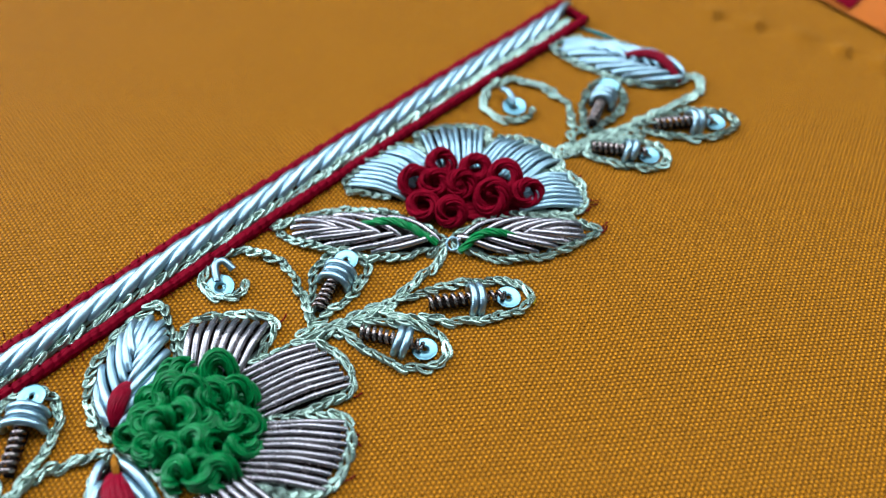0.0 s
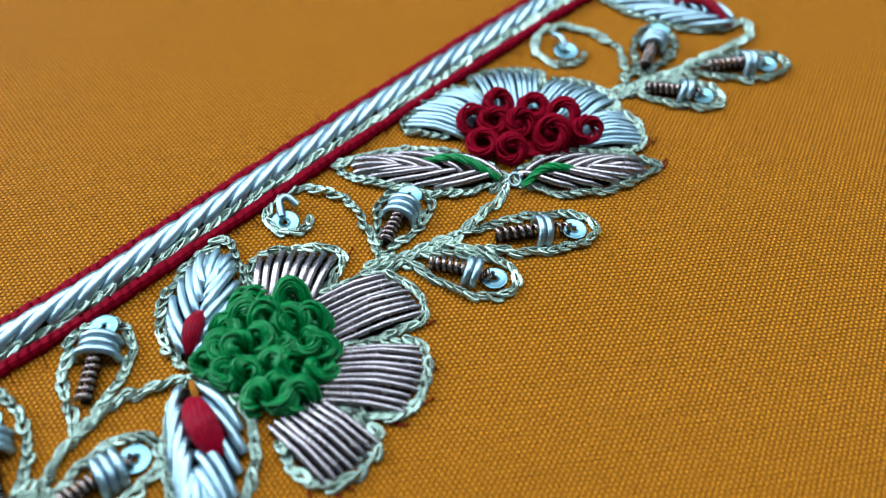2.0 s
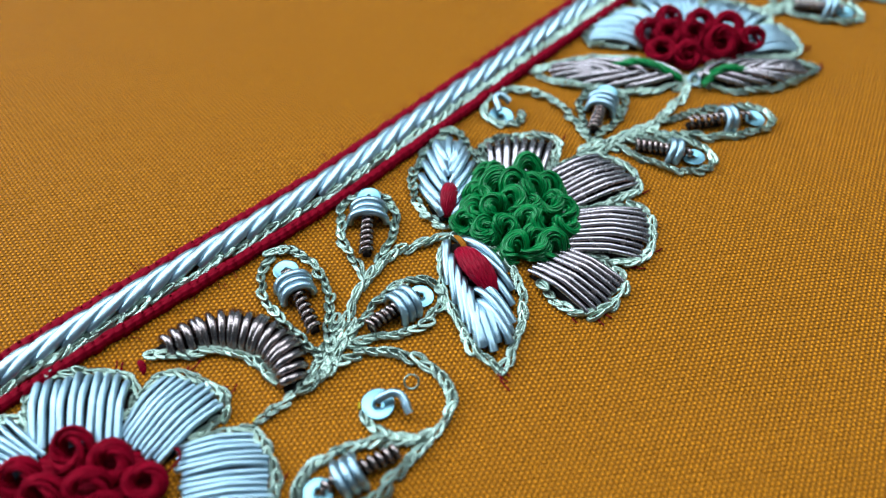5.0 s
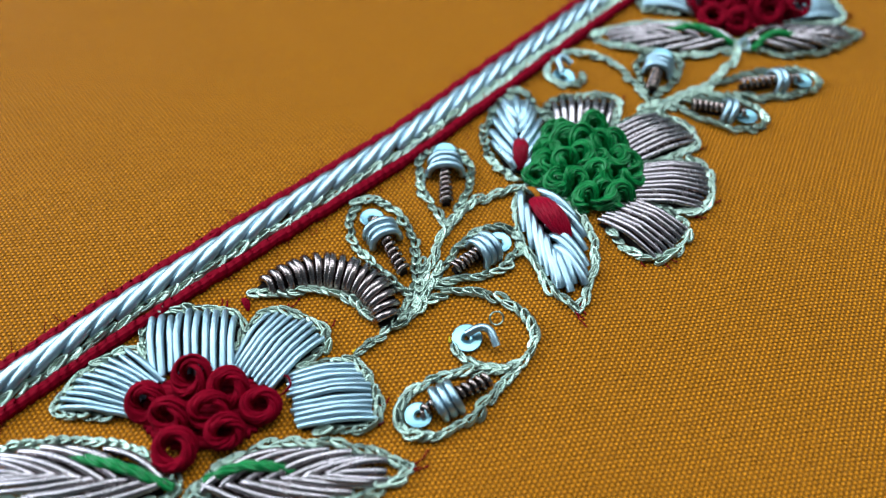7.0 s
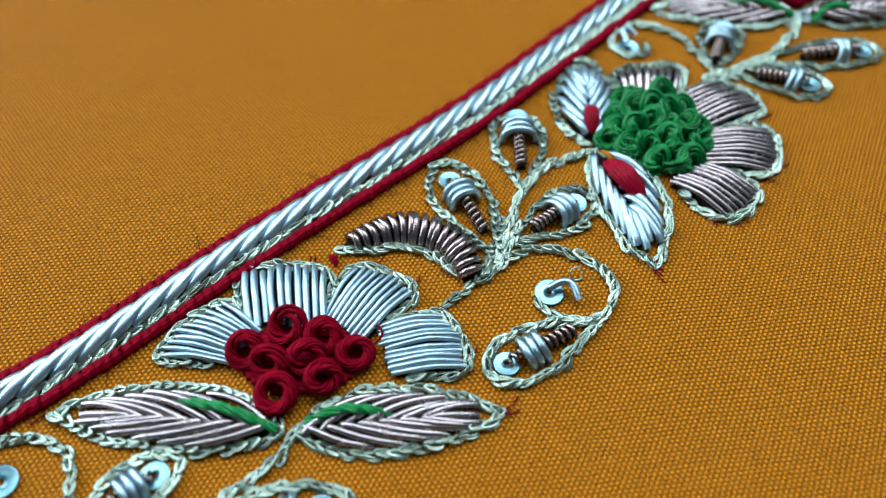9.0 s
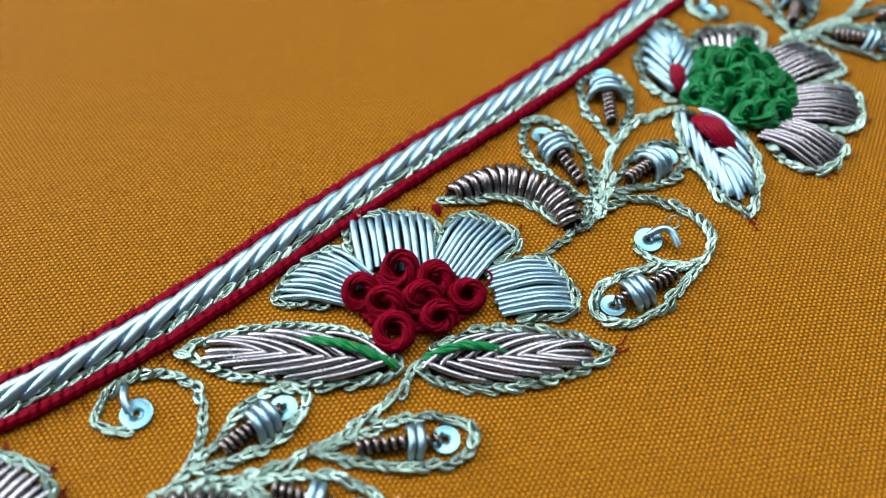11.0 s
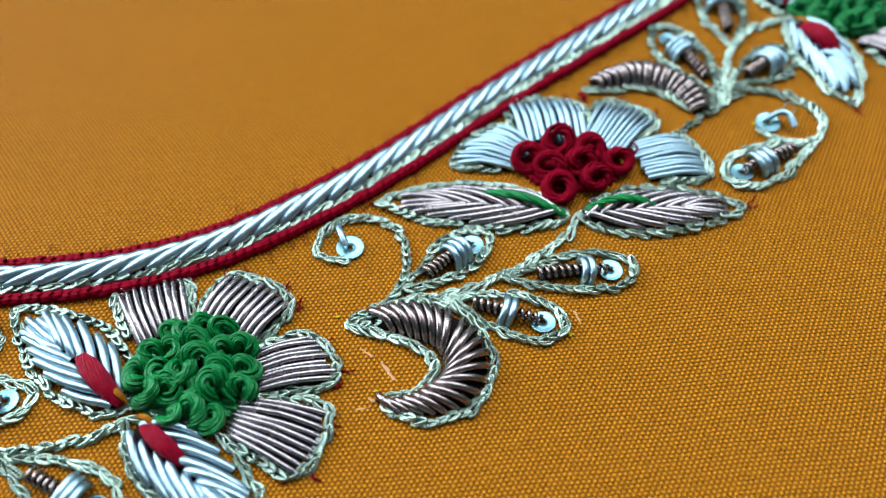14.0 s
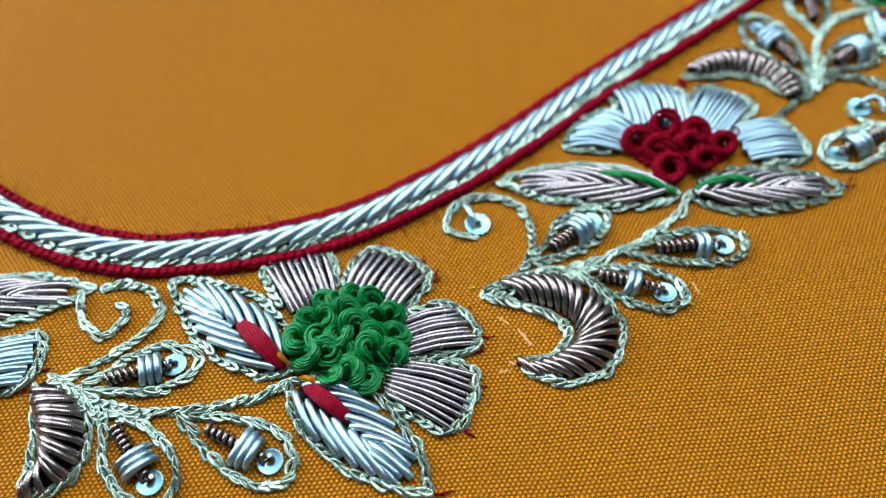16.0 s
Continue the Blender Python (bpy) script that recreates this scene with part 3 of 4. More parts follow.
# the walk along NECK runs towards the curve, so its left-hand side is the needlework's side
LINES = "lines of the neckline border"
for off in (-0.465, 0.0):
    line = beside(NECK, off)
    ob = thing("crimson_line", line[0], "crimson chain-stitched line along the silver neckline border", "embroidered line", LINES)
    chain(ob, line, M_RED, "crimson_loop", 0.105, 0.026, 0.046, 0.050, 0.004, 1, 0.2)
ends = beside(NECK, 0.0)[0], beside(NECK, -0.465)[0]
ob = thing("crimson_line", ends[0], "short crimson line that closes the border's square end", "embroidered line", LINES)
chain(ob, [ends[0], (ends[0] + ends[1]) / 2, ends[1]], M_RED, "crimson_loop", 0.105, 0.026, 0.046, 0.050, 0.004, 1, 0.2)
line = beside(NECK, -0.125)[1:]
ob = thing("pale_line", line[0], "pale gold metallic chain-stitched line beside the twisted silver", "embroidered line", LINES)
chain(ob, line, M_CHAIN, "pale_loop", 0.14, 0.050, 0.0155, 0.050, 0.014, 3)
border = thing("silver_rope", (-1.56, 1.15), "rope of overlapping slanted silver purls along the neckline", "embroidered border", LINES)
mid = smooth(beside(NECK, -0.284)[1:], 0.30)
tan = np.gradient(mid, axis=0)
tan /= np.linalg.norm(tan, axis=1)[:, None]
for i in range(len(mid) - 1):
    s = np.array([-tan[i][1], tan[i][0]])
    piece = Soup()
    ln = 0.38 * rnd.uniform(0.93, 1.07)
    pts, rad = [], []
    for k in range(17):
        w = k / 8 - 1
        q = mid[i] + tan[i] * ln * w + s * 0.104 * math.sin(w * 1.4)
        pts.append((q[0], q[1], 0.036 + 0.090 * math.cos(w * 1.4) ** 0.8 + 0.010 * w))
        rad.append(0.064 * (0.38 + 0.62 * math.cos(w * 1.5) ** 0.5))
    piece.tube(pts, rad, 10)
    part("twisted_purl", piece, M_ROPE, border)

# ---- the flowers ----


def knots(flower, centre, across, away, rows, mat, seed, r=0.105, thick=0.055):
    """A dome of floss loops laid like shingles, row over row, each open to a side of its own."""
    q = random.Random(seed)
    c, ax, ay = np.array(centre), np.array(across), np.array(away)
    k = 0
    for row, n in enumerate(rows):
        e = 0.86 - 1.72 * row / (len(rows) - 1)
        w = math.sqrt(max(0.1, 1 - e * e))
        for i in range(n):
            f = (2 * (i + 0.5 + q.uniform(-0.15, 0.15)) / n - 1) * w * 0.98
            p = c + ax * f + ay * (e + q.uniform(-0.07, 0.07))
            side = f * 0.9 + q.uniform(-0.7, 0.7)
            dome = max(0.0, 1 - f * f - e * e)
            curl(flower, p, 0.13 + 0.15 * dome + q.uniform(-0.02, 0.045), r * q.uniform(0.8, 1.2), thick * q.uniform(0.92, 1.1), mat,
                 q.uniform(0, math.tau), (-f * 0.5 + q.uniform(-0.5, 0.5), 0.45 + q.uniform(-0.45, 0.35)), seed=seed * 50 + k)
            k += 1


def looped_knots(flower, places, mat, seed, r=0.105, thick=0.062):
    q = random.Random(seed)
    for k, (x, y, z) in enumerate(places):
        ring_knot(flower, (x, y), z, r * q.uniform(0.9, 1.12), thick, mat, (q.uniform(-0.35, 0.35), -0.55 + q.uniform(-0.2, 0.2), 0.8), seed=seed * 50 + k)


def bed(flower, centre, across, away, mat):
    """The low mound of laid thread under the knots."""
    c, ax, ay = np.array(centre), np.array(across), np.array(away)
    s = Soup()
    for k in range(15):
        e = (k / 14) * 1.8 - 0.9
        w = math.sqrt(1 - e * e)
        s.tube([(*(c + ay * e + ax * w * (2 * n / 8 - 1)), 0.02 + 0.03 * (1 - e * e) * math.sin(math.pi * n / 8)) for n in range(9)], 0.045, 6)
    part("knot_bed", s, mat, flower)


def flower(kind, root, petals, counts, leaves, group):
    red = kind == "red"
    mat, other = (M_SILVER, M_BRONZE) if red else (M_BRONZE, M_SILVER)
    label = ("flower of four silver purl petals, crimson knots and two antique leaves" if red
             else "flower of four antique purl petals, green knots and two silver leaves")
    ob = thing("embroidered_flower", root, label, "embroidered flower", group)
    for (inner, outer, swell), count in zip(petals, counts):
        petal(ob, inner, outer, mat, count, 0.037 if red else 0.039, 0.13, "silver purl petal" if red else "dark antique purl petal", swell)
        outline_of(ob, inner, outer, swell)
    for tip, base, left, right, stitch, wide, count in leaves:
        extra = dict(inner=-0.03) if red else dict(run=0.34, bow=0.10, inner=wide * 0.9, first=0.08, last=0.56, middle=3, edge=0.84)
        leaf(ob, base, tip, left, right, other, count - 3 if red else 6, 0.037 if red else 0.047, 0.11 if red else 0.12, "dark antique purl leaf" if red else "bright silver purl leaf", stitch,
             M_GREEN if red else M_SATIN, wide if red else wide * 1.4, **extra)
    return ob


FLOWERS = "flowers along the neckline"
f = flower("red", (4.20, 3.94), [
    ([(3.57, 4.62), (3.90, 5.17)], [(3.01, 4.79), (3.69, 5.42)], 0.10),
    ([(4.00, 5.12), (4.57, 5.16)], [(3.85, 5.62), (4.63, 5.70)], 0.04),
    ([(4.59, 5.18), (5.15, 4.87)], [(4.86, 5.56), (5.53, 5.17)], 0.08),
    ([(5.22, 4.90), (5.15, 4.41)], [(5.59, 4.97), (5.72, 4.47)], 0.06)], (13, 10, 12, 9), [
    ((2.21, 4.16), (4.14, 3.96), 0.26, 0.30, [(4.07, 3.90), (3.60, 4.12), (3.16, 4.14)], 0.036, 9),
    ((5.88, 4.14), (4.25, 3.96), 0.28, 0.27, [(4.32, 3.79), (4.58, 3.97), (4.99, 3.99)], 0.036, 9)], FLOWERS)
bed(f, (4.45, 4.70), (0.76, 0.0), (0.0, 0.42), M_RED)
looped_knots(f, [(*p, z) for p, z in zip([(4.10, 5.02), (4.51, 4.95), (3.80, 4.73), (4.33, 4.67), (4.84, 4.80), (3.91, 4.41), (4.69, 4.50), (5.10, 4.57), (4.22, 4.31), (4.03, 4.69)], (.18, .17, .15, .2, .18, .13, .18, .18, .14, .2))], M_RED, 1, 0.14, 0.055)
part("purl_loop", Soup().tube([(4.24 + 0.07 * math.cos(math.tau * k / 16), 3.91 + 0.06 * math.sin(math.tau * k / 16), 0.07 + 0.04 * math.sin(math.tau * k / 16)) for k in range(16)], 0.019, 7, closed=True), M_SILVER, f, "small silver purl loop")
f = flower("green", (1.07, 1.54), [
    ([(1.57, 2.45), (2.15, 2.37)], [(1.53, 2.86), (2.34, 2.89)], 0.05),
    ([(2.22, 2.36), (2.53, 1.88)], [(2.79, 2.64), (3.21, 2.18)], 0.08),
    ([(2.45, 1.78), (2.32, 1.25)], [(3.17, 1.82), (3.03, 1.14)], 0.10),
    ([(2.35, 1.24), (1.95, 0.92)], [(2.82, 0.90), (2.38, 0.50)], 0.08)], (8, 9, 10, 8), [
    ((1.10, 3.10), (1.04, 1.62), 0.38, 0.36, [(1.04, 1.72), (1.08, 2.18)], 0.07, 7),
    ((1.50, -0.11), (1.07, 1.49), 0.48, 0.24, [(1.15, 1.26), (1.31, 0.98), (1.50, 0.72)], 0.105, 7)], FLOWERS)
bed(f, (1.81, 1.73), (0.68, 0.0), (-0.1, 0.56), M_GREEN)
knots(f, (1.83, 1.73), (0.62, 0.02), (-0.12, 0.55), (4, 5, 6, 5, 3), M_GREEN, 3, 0.105, 0.062)
looped_knots(f, [(*p, 0.11) for p in [(1.23, 1.61), (1.44, 1.47), (1.35, 1.77)]], M_GREEN, 4, 0.12, 0.055)
part("rust_stitch", strand([(1.10, 1.46), (1.18, 1.31), (1.25, 1.14)], 0.03, 1, 0.02, 0.16), M_RUST, f, "rust-brown thread ends")
part("rust_stitch", strand([(0.98, 1.81), (1.02, 1.95), (1.08, 2.08)], 0.025, 1, 0.02, 0.15), M_RUST, f)
f = flower("red", (-2.25, -1.94), [
    ([(-2.99, -1.21), (-2.73, -0.84)], [(-3.57, -1.15), (-3.00, -0.56)], 0.10),
    ([(-2.77, -0.72), (-1.97, -0.72)], [(-2.88, -0.19), (-2.02, -0.17)], 0.05),
    ([(-1.94, -0.62), (-1.51, -0.92)], [(-1.69, -0.13), (-1.09, -0.44)], 0.06),
    ([(-1.34, -0.83), (-1.17, -1.38)], [(-0.80, -0.74), (-0.58, -1.32)], 0.06)], (11, 10, 10, 11), [
    ((-4.43, -1.74), (-2.30, -1.93), 0.25, 0.34, [(-2.33, -1.95), (-2.78, -1.79), (-3.32, -1.65)], 0.036, 10),
    ((-0.25, -1.80), (-2.14, -1.96), 0.33, 0.25, [(-2.07, -1.89), (-1.72, -1.80), (-1.27, -1.81)], 0.036, 10)], FLOWERS)
bed(f, (-2.18, -1.17), (0.60, 0.0), (0.0, 0.40), M_RED)
looped_knots(f, [(*p, z) for p, z in zip([(-2.33, -0.90), (-1.96, -1.02), (-2.72, -1.15), (-2.46, -1.30), (-2.10, -1.26), (-1.64, -1.19), (-2.37, -1.61), (-1.93, -1.46)], (.17, .16, .14, .18, .19, .13, .14, .16))], M_RED, 7, 0.145, 0.055)
part("loose_loop", strand([(-1.58, -0.94), (-1.44, -0.88), (-1.38, -0.99), (-1.49, -1.10), (-1.60, -1.07)], 0.012, 1, 0.03, 0.1), M_RED, f, "loose crimson thread loop")
f = flower("green", (-6.78, -4.41), [
    ([(-6.91, -3.54), (-6.41, -3.31)], [(-7.22, -3.06), (-6.55, -2.86)], 0.05),
    ([(-6.26, -3.31), (-5.67, -3.61)], [(-6.07, -2.81), (-5.35, -3.11)], 0.06),
    ([(-5.62, -3.72), (-5.57, -4.16)], [(-5.11, -3.53), (-4.81, -3.99)], 0.06),
    ([(-5.58, -4.24), (-5.68, -4.62)], [(-4.86, -4.34), (-5.10, -4.96)], 0.08)], (9, 9, 9, 9), [
    ((-8.26, -3.23), (-6.81, -4.34), 0.33, 0.42, [(-6.86, -4.31), (-7.13, -4.06), (-7.42, -3.77)], 0.082, 8),
    ((-5.29, -5.58), (-6.77, -4.47), 0.42, 0.33, [(-6.60, -4.52), (-6.34, -4.73), (-6.08, -4.91)], 0.068, 8)], FLOWERS)
bed(f, (-6.20, -3.97), (0.66, 0.0), (0.0, 0.52), M_GREEN)
knots(f, (-6.18, -3.99), (0.66, 0.02), (-0.05, 0.52), (4, 5, 6, 5, 3), M_GREEN, 9, 0.105, 0.062)
part("rust_stitch", strand([(-6.69, -4.43), (-6.53, -4.49), (-6.40, -4.59)], 0.03, 1, 0.02, 0.17), M_RUST, f, "rust-brown thread ends")
part("rust_stitch", strand([(-6.97, -4.13), (-6.90, -4.21), (-6.79, -4.30)], 0.03, 1, 0.02, 0.17), M_RUST, f)
f = flower("red", (-11.40, -3.78), [
    ([(-10.43, -4.23), (-10.04, -4.62)], [(-9.67, -3.95), (-9.66, -4.49)], 0.06),
    ([(-10.47, -4.62), (-10.73, -4.87)], [(-9.91, -4.99), (-10.39, -5.29)], 0.06)], (11, 10), [
    ((-9.25, -3.33), (-11.41, -3.67), 0.30, 0.30, [(-11.23, -3.74), (-10.77, -3.63), (-10.41, -3.56)], 0.036, 10)], FLOWERS)
looped_knots(f, [(*p, 0.15) for p in [(-10.63, -4.30), (-10.79, -4.50), (-10.32, -4.62), (-10.86, -4.17)]], M_RED, 11, 0.145, 0.055)

# ---- leaf at the border's corner ----
lf = thing("embroidered_leaf", (7.33, 6.70), "silver purl leaf with a crimson stitch beside the border's corner", "embroidered leaf")
leaf(lf, (7.34, 6.66), (5.59, 7.40), 0.30, 0.34, M_SILVER, 9, 0.042, 0.11, "silver purl leaf", [(7.24, 6.57), (6.97, 6.95), (6.51, 7.09)], M_SATIN, 0.075, run=0.3, last=0.68)
tl = [(6.04, 7.78), (6.31, 7.63), (6.54, 7.50)]
bare("teal_thread", strand([(*p,) for p in tl], 0.022, 1, 0.0, 0.02), M_TEAL, tl[0], "loose teal thread end on the cloth", "thread")

# ---- stems and curls of chain stitch ----
vine([(7.51, 6.64), (7.50, 6.46), (7.13, 6.19), (6.77, 6.01), (6.38, 5.75), (5.93, 5.55), (5.57, 5.36)])
vine([(7.37, 6.73), (7.51, 6.75), (7.55, 6.57)])
vine([(5.72, 5.46), (5.77, 5.77), (5.76, 6.07), (5.61, 6.36), (5.29, 6.58), (4.95, 6.63), (4.70, 6.45), (4.65, 6.16), (4.80, 5.94), (5.04, 5.88), (5.24, 6.00), (5.24, 6.11)])
vine([(4.14, 3.84), (3.98, 3.58), (3.83, 3.41), (3.57, 3.19), (3.28, 3.02), (2.94, 2.87), (2.62, 2.79)])
vine([(2.75, 2.84), (2.72, 3.01), (2.60, 3.32), (2.45, 3.59), (2.21, 3.76), (1.90, 3.83), (1.66, 3.72), (1.53, 3.51), (1.58, 3.31), (1.79, 3.21), (2.00, 3.28), (1.98, 3.43)])
vine([(1.01, 1.49), (0.74, 1.42), (0.42, 1.24), (0.21, 0.99), (0.03, 0.61), (-0.10, 0.26), (-0.20, -0.01)])
vine([(-0.77, -0.60), (-0.58, -0.45), (-0.40, -0.31), (-0.23, -0.14), (-0.01, 0.02), (0.26, 0.10), (0.50, 0.08), (0.84, -0.09), (1.03, -0.32), (1.03, -0.50), (0.86, -0.73), (0.65, -0.82), (0.40, -0.78), (0.26, -0.67), (0.21, -0.52)])
vine([(-0.40, -0.30), (-0.28, -0.08), (-0.17, 0.23), (-0.05, 0.54)])
vine([(-2.15, -1.93), (-2.27, -2.13), (-2.48, -2.36), (-3.00, -2.71), (-3.48, -2.95), (-4.15, -3.09), (-4.73, -3.37)])
vine([(-4.48, -3.28), (-4.24, -2.99), (-4.12, -2.72), (-4.12, -2.43), (-4.25, -2.13), (-4.58, -1.97), (-4.90, -2.00), (-5.09, -2.18), (-5.14, -2.41), (-4.99, -2.56), (-4.77, -2.56)])
vine([(-6.82, -4.45), (-7.03, -4.58), (-7.31, -4.69), (-7.95, -4.79), (-8.62, -4.74), (-9.08, -4.61), (-9.32, -4.48)])
vine([(-9.32, -4.48), (-9.03, -4.35), (-8.66, -4.08), (-8.41, -3.80), (-8.36, -3.54), (-8.54, -3.32), (-8.85, -3.23), (-9.09, -3.33)])
vine([(-9.28, -3.43), (-9.24, -3.66), (-9.10, -3.84), (-8.89, -3.92), (-8.75, -3.76), (-8.75, -3.57), (-8.85, -3.50)])
vine([(3.62, 3.12), (3.24, 2.93), (2.92, 2.78), (2.66, 2.70)])
vine([(6.40, 5.66), (5.97, 5.45), (5.62, 5.29)])
vine([(0.08, 0.42), (-0.01, 0.16), (-0.12, -0.08), (-0.32, -0.30)])
vine([(-3.46, -3.05), (-4.08, -3.19), (-4.58, -3.42)])
vine([(-8.20, -4.86), (-8.66, -4.84), (-9.10, -4.70)])

# ---- drop buds ----
for base, tip, half, kw in (
        ((5.94, 5.67), (6.35, 6.61), 0.26, dict(coil=(0.15, 0.5), wrap_at=0.60, disc=0.84, disc_z=0.10)),
        ((6.43, 5.75), (7.85, 5.91), 0.24, dict(wraps=2)),
        ((5.64, 5.44), (6.89, 5.26), 0.22, dict(wraps=2)),
        ((2.78, 2.92), (3.13, 3.80), 0.28, dict(coil=(0.15, 0.5), wrap_at=0.60, disc=0.84, disc_z=0.10)),
        ((3.37, 3.04), (5.09, 3.27), 0.25, dict(wraps=2, coil=(0.36, 0.6), wrap_at=0.64, disc=0.85)),
        ((3.00, 2.86), (4.19, 2.54), 0.25, dict(wraps=2)),
        ((0.17, 0.97), (0.17, 2.13), 0.32, dict(coil=(0.25, 0.62), wrap_at=0.70, disc=0.90, disc_z=0.10)),
        ((-0.14, -0.01), (-0.80, 1.35), 0.30, dict()),
        ((0.00, 0.18), (0.93, 0.86), 0.27, dict()),
        ((0.81, -0.80), (-0.34, -1.37), 0.27, dict(disc=0.84)),
        ((-4.11, -2.94), (-3.21, -2.20), 0.24, dict()),
        ((-3.04, -2.79), (-1.58, -2.65), 0.24, dict(wraps=2)),
        ((-3.66, -3.04), (-2.40, -3.40), 0.25, dict(wraps=2, coil=(0.22, 0.48), wrap_at=0.5)),
        ((-9.03, -4.56), (-7.81, -4.19), 0.25, dict()),
        ((-8.71, -4.75), (-7.87, -5.73), 0.30, dict()),
        ((-7.85, -4.86), (-6.63, -5.43), 0.29, dict())):
    drop(base, tip, half, **kw)

# ---- crescents ----
crescent([(-1.92, 0.11), (-1.67, 0.23), (-1.23, 0.38), (-0.79, 0.27), (-0.54, 0.00), (-0.46, -0.30)], [0.03, 0.15, 0.20, 0.20, 0.19, 0.10], 19, "dark antique purl crescent edged with pale chain stitch", lean=0.03, edges=(-1,))
crescent([(-4.66, -3.35), (-4.10, -3.32), (-3.69, -3.44), (-3.48, -3.73), (-3.52, -4.03), (-3.78, -4.23), (-4.15, -4.28), (-4.36, -4.19)], [0.04, 0.14, 0.22, 0.24, 0.24, 0.20, 0.08, 0.03], 22, "dark antique purl crescent edged with pale chain stitch", 1, lean=0.13)
crescent([(-9.42, -4.48), (-9.17, -4.80), (-9.05, -5.13), (-9.08, -5.42), (-9.30, -5.62)], [0.08, 0.20, 0.24, 0.20, 0.06], 15, "dark antique purl crescent edged with pale chain stitch", -1, lean=0.12)

# ---- single sequins in the curls, each held by a bent purl ----
for at, hook in (
        ((5.04, 6.15), [(5.03, 6.15), (4.96, 6.29), (4.90, 6.40)]),
        ((1.74, 3.34), [(1.72, 3.37), (1.68, 3.54), (1.75, 3.61), (1.86, 3.54)]),
        ((0.34, -0.46), [(0.33, -0.45), (0.47, -0.40), (0.57, -0.44), (0.63, -0.58)]),
        ((-4.76, -2.39), [(-4.80, -2.41), (-4.85, -2.31), (-4.91, -2.15)])):
    ob = thing("sequin_stud", at, "pale silver sequin held by a bent silver purl on cloth", "sequin", "sequins in the curls")
    sequin(ob, at, 0.155, 0.06, 2.0, 0.03)
    pts = smooth(hook, 0.02)
    n = len(pts)
    part("purl_hook", Soup().tube([(p[0], p[1], 0.06 + 0.09 * math.sin(math.pi * (0.15 + 0.8 * k / n))) for k, p in enumerate(pts)], 0.042, 8), M_SILVER, ob, "", True)

# ---- small things: marks, loose ends, fuzz ----
ring = (0.65, -0.25)
bare("wire_loop", Soup().tube([(ring[0] + 0.07 * math.cos(math.tau * k / 16), ring[1] + 0.05 * math.sin(math.tau * k / 16), 0.06 + 0.05 * math.sin(math.tau * k / 16)) for k in range(16)], 0.011, 6, closed=True),
     M_CHAIN, ring, "tiny loose loop of pale metal wire on the cloth", "wire")
for at in [[(1.51, -0.07), (-0.24, -1.82), (-0.79, -0.59), (0.20, -0.46)], [(-4.37, -4.13), (-4.82, -3.30), (-2.36, -3.47), (-5.28, -5.61)], [(5.90, 4.20), (5.09, 3.20)]]:
    for k, (x, y) in enumerate(at):
        pts = [(x + rnd.uniform(-0.04, 0.04), y + rnd.uniform(-0.04, 0.04), 0.012) for n in range(4)]
        bare("yellow_thread_end", Soup().tube(smooth(pts, 0.02), 0.011, 5), M_YELLOW, (x, y), "tiny yellow tacking thread end beside the outline", "thread", "tacking ends")
for line in [[(-4.34, -3.78), (-4.19, -3.98)], [(-4.56, -3.63), (-4.43, -3.73)], [(-2.31, -3.17), (-2.25, -3.32)], [(-2.12, -2.58), (-2.13, -2.71)], [(-4.57, -4.31), (-4.42, -4.28)], [(-4.45, -4.18), (-4.30, -4.25)], [(-2.22, -2.86), (-2.17, -2.92)], [(-2.42, -2.96), (-2.37, -3.02)]]:
    (x0, y0), (x1, y1) = line
    rows = [[(x0 + (x1 - x0) * n / 6 + rnd.uniform(-0.012, 0.012) - (y1 - y0) * e, y0 + (y1 - y0) * n / 6 + rnd.uniform(-0.012, 0.012) + (x1 - x0) * e, 0.004) for n in range(7)] for e in (-0.06, 0.06)]
    bare("chalk_mark", Soup().sheet(rows[::-1]), M_CHALK, line[0], "faint pinkish chalk tracing mark on the cloth", "chalk mark", "tracing marks")
fuzz = Soup()
for off, sgn in ((-0.53, 1), (0.05, -1)):
    line = beside(NECK, off)
    for p, t in zip(line, np.gradient(line, axis=0)):
        t = t / np.linalg.norm(t)
        for k in range(2):
            if rnd.random() < 0.55:
                a = math.atan2(t[0] * sgn * -1, t[1] * sgn) + rnd.uniform(-0.6, 0.6)
                x, y, ln = p[0] + rnd.uniform(-0.12, 0.12), p[1] + rnd.uniform(-0.03, 0.03), rnd.uniform(0.05, 0.19)
                fuzz.tube([(x + math.cos(a) * ln * u, y + math.sin(a) * ln * u, 0.012 + 0.015 * math.sin(2.6 * u)) for u in (0, 0.5, 1)], 0.0035, 4)
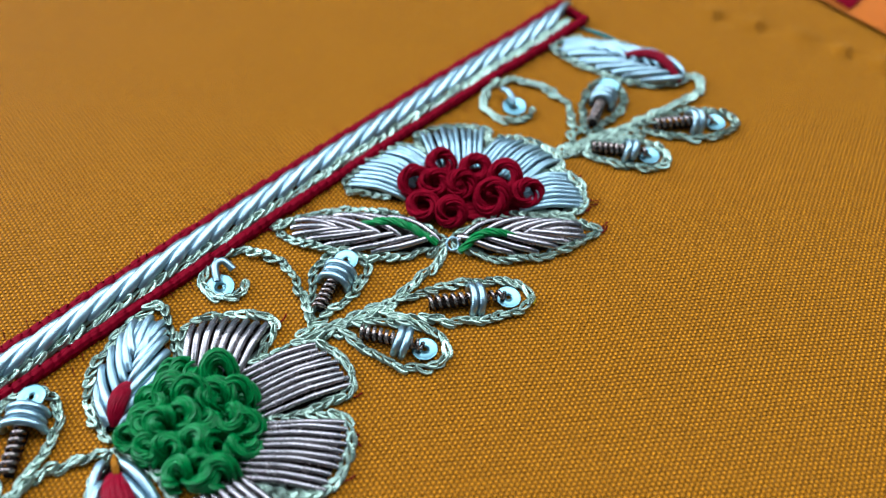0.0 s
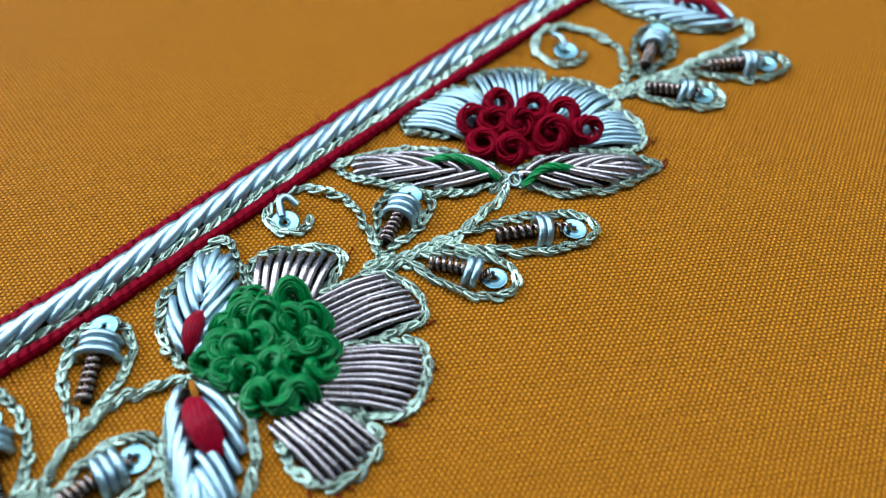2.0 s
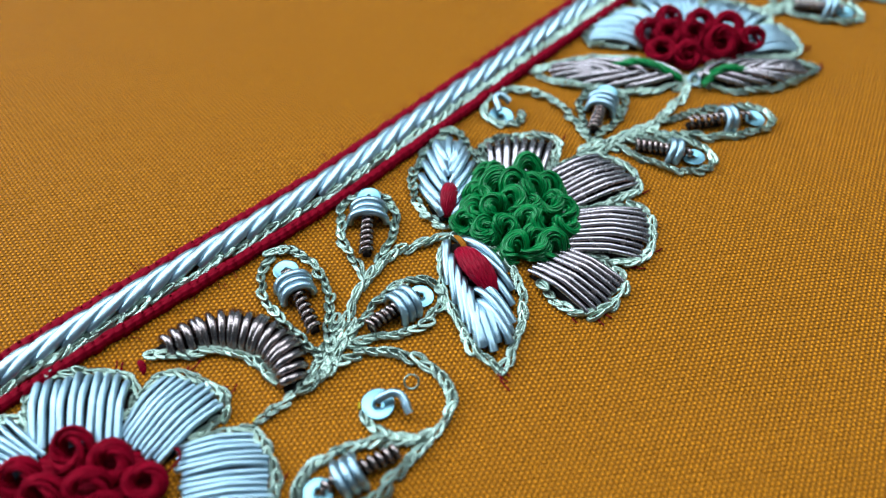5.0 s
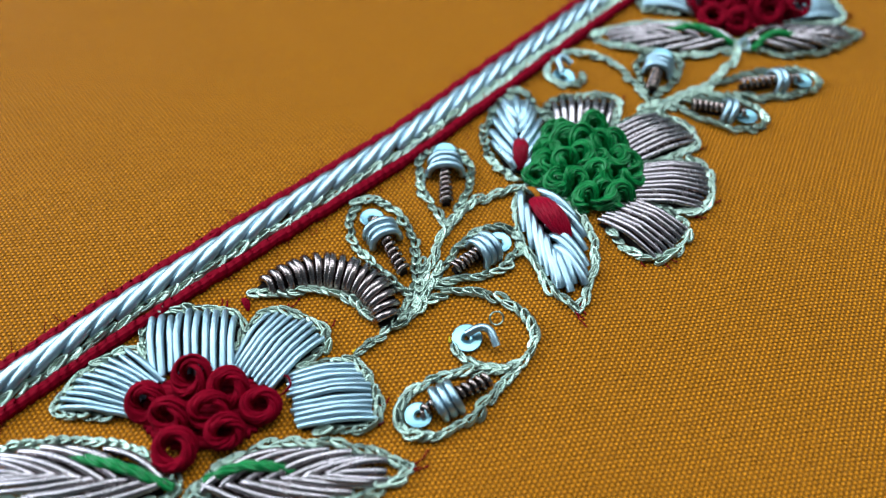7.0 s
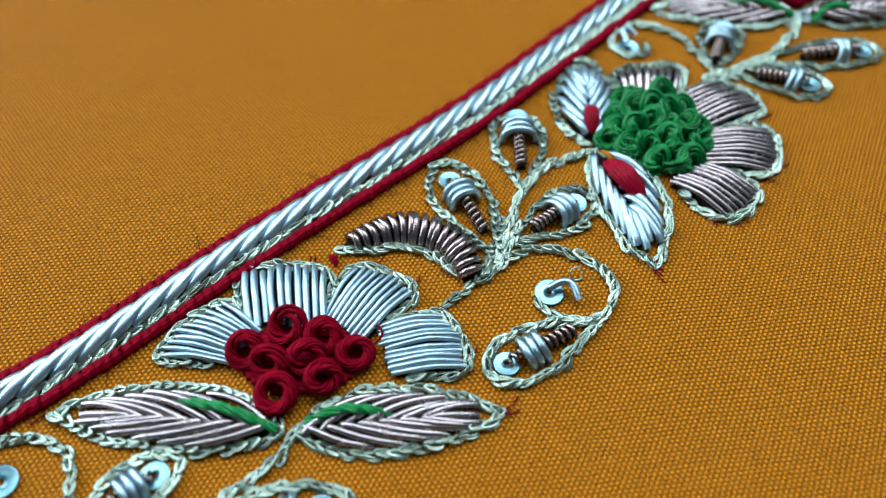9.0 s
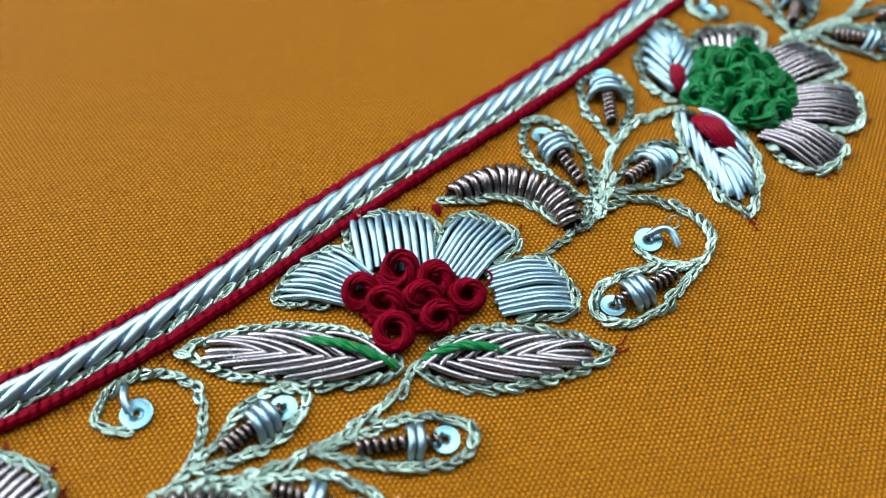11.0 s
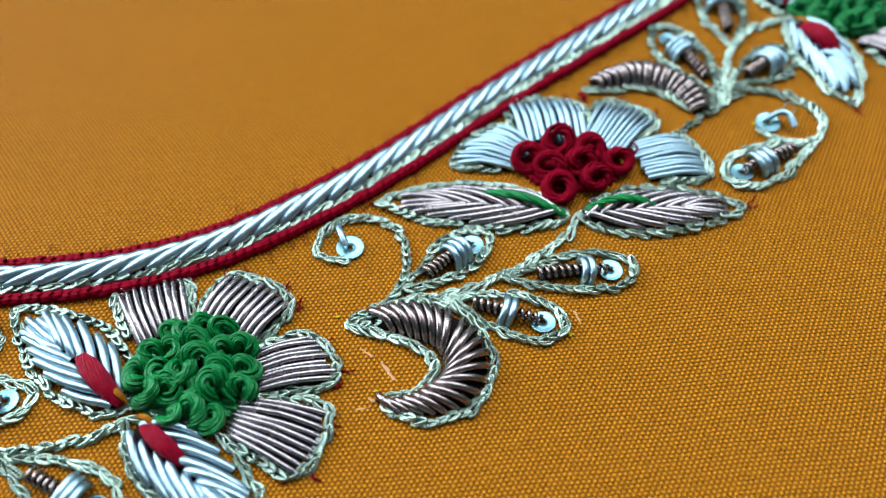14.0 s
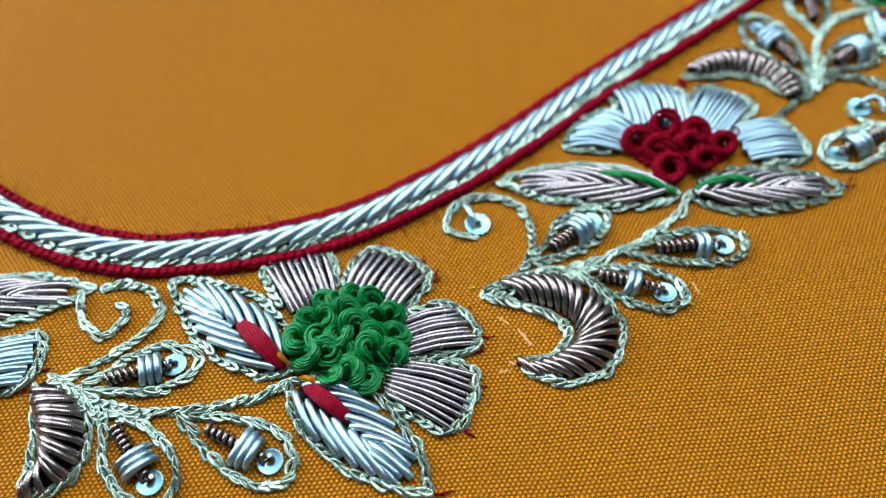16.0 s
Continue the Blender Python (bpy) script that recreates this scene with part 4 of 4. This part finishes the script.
for x, y, a, ln in FRAY:
    for k in range(3):
        b, r = a + rnd.uniform(-0.5, 0.5), ln * rnd.uniform(0.5, 1.1)
        u, v = x + rnd.uniform(-0.05, 0.05), y + rnd.uniform(-0.05, 0.05)
        fuzz.tube([(u, v, 0.012), (u + math.cos(b) * r * 0.5, v + math.sin(b) * r * 0.5, 0.03), (u + math.cos(b + 0.3) * r, v + math.sin(b + 0.3) * r, 0.014)], 0.008, 4)
tagged(bare("thread_fuzz", fuzz, M_RED, (0, 0), "fine crimson fibres standing off the border lines", "fuzz"), kind="stuff")

# ---- a bunched fold of printed cloth past the border's far end ----
FOLD = thing("bunched_cloth", (10.6, 8.6), "bunched orange cloth with a crimson and navy printed edge", "cloth")
fold, edge, stripe = Soup(), Soup(), Soup()


def swell(u, w):
    x = 9.3 + 1.9 * u + 1.6 * w
    y = 8.75 - 2.1 * u + 1.4 * w
    z = 0.02 + 0.5 * math.sin(math.pi * min(1, w * 0.9 + 0.02)) ** 0.7 * (0.55 + 0.45 * noise.noise(Vector((u * 3.1, w * 2.0, 5.0)))) + 0.12 * noise.noise(Vector((u * 9, w * 7, 1.0))) * w
    return x, y, max(0.02, z)


fold.sheet([[swell(u, w) for u in np.linspace(0, 1, 40)] for w in np.linspace(0, 1, 24)])
part("fold", fold, M_ORANGE, FOLD, "creased orange cloth")
edge.sheet([[(p[0], p[1], p[2] + 0.03) for p in (swell(u, w) for u in np.linspace(0.0, 0.32, 30))] for w in np.linspace(0.02, 0.22, 8)])
part("crimson_print", edge, M_RED, FOLD, "crimson printed band")
stripe.sheet([[(p[0], p[1], p[2] + 0.03) for p in (swell(u, w) for u in np.linspace(0.08, 0.5, 30))] for w in np.linspace(0.30, 0.42, 6)])
part("pale_print", stripe, M_PALE, FOLD, "pale lilac printed band")

knot = (-1.94, -0.00)
bare("thread_knot", strand([(knot[0] - 0.06, knot[1] + 0.05), (knot[0], knot[1] - 0.01), (knot[0] + 0.03, knot[1] - 0.10)], 0.035, 1, 0.02, 0.03), M_RED, knot, "small dark crimson thread knot beside the crescent", "thread")
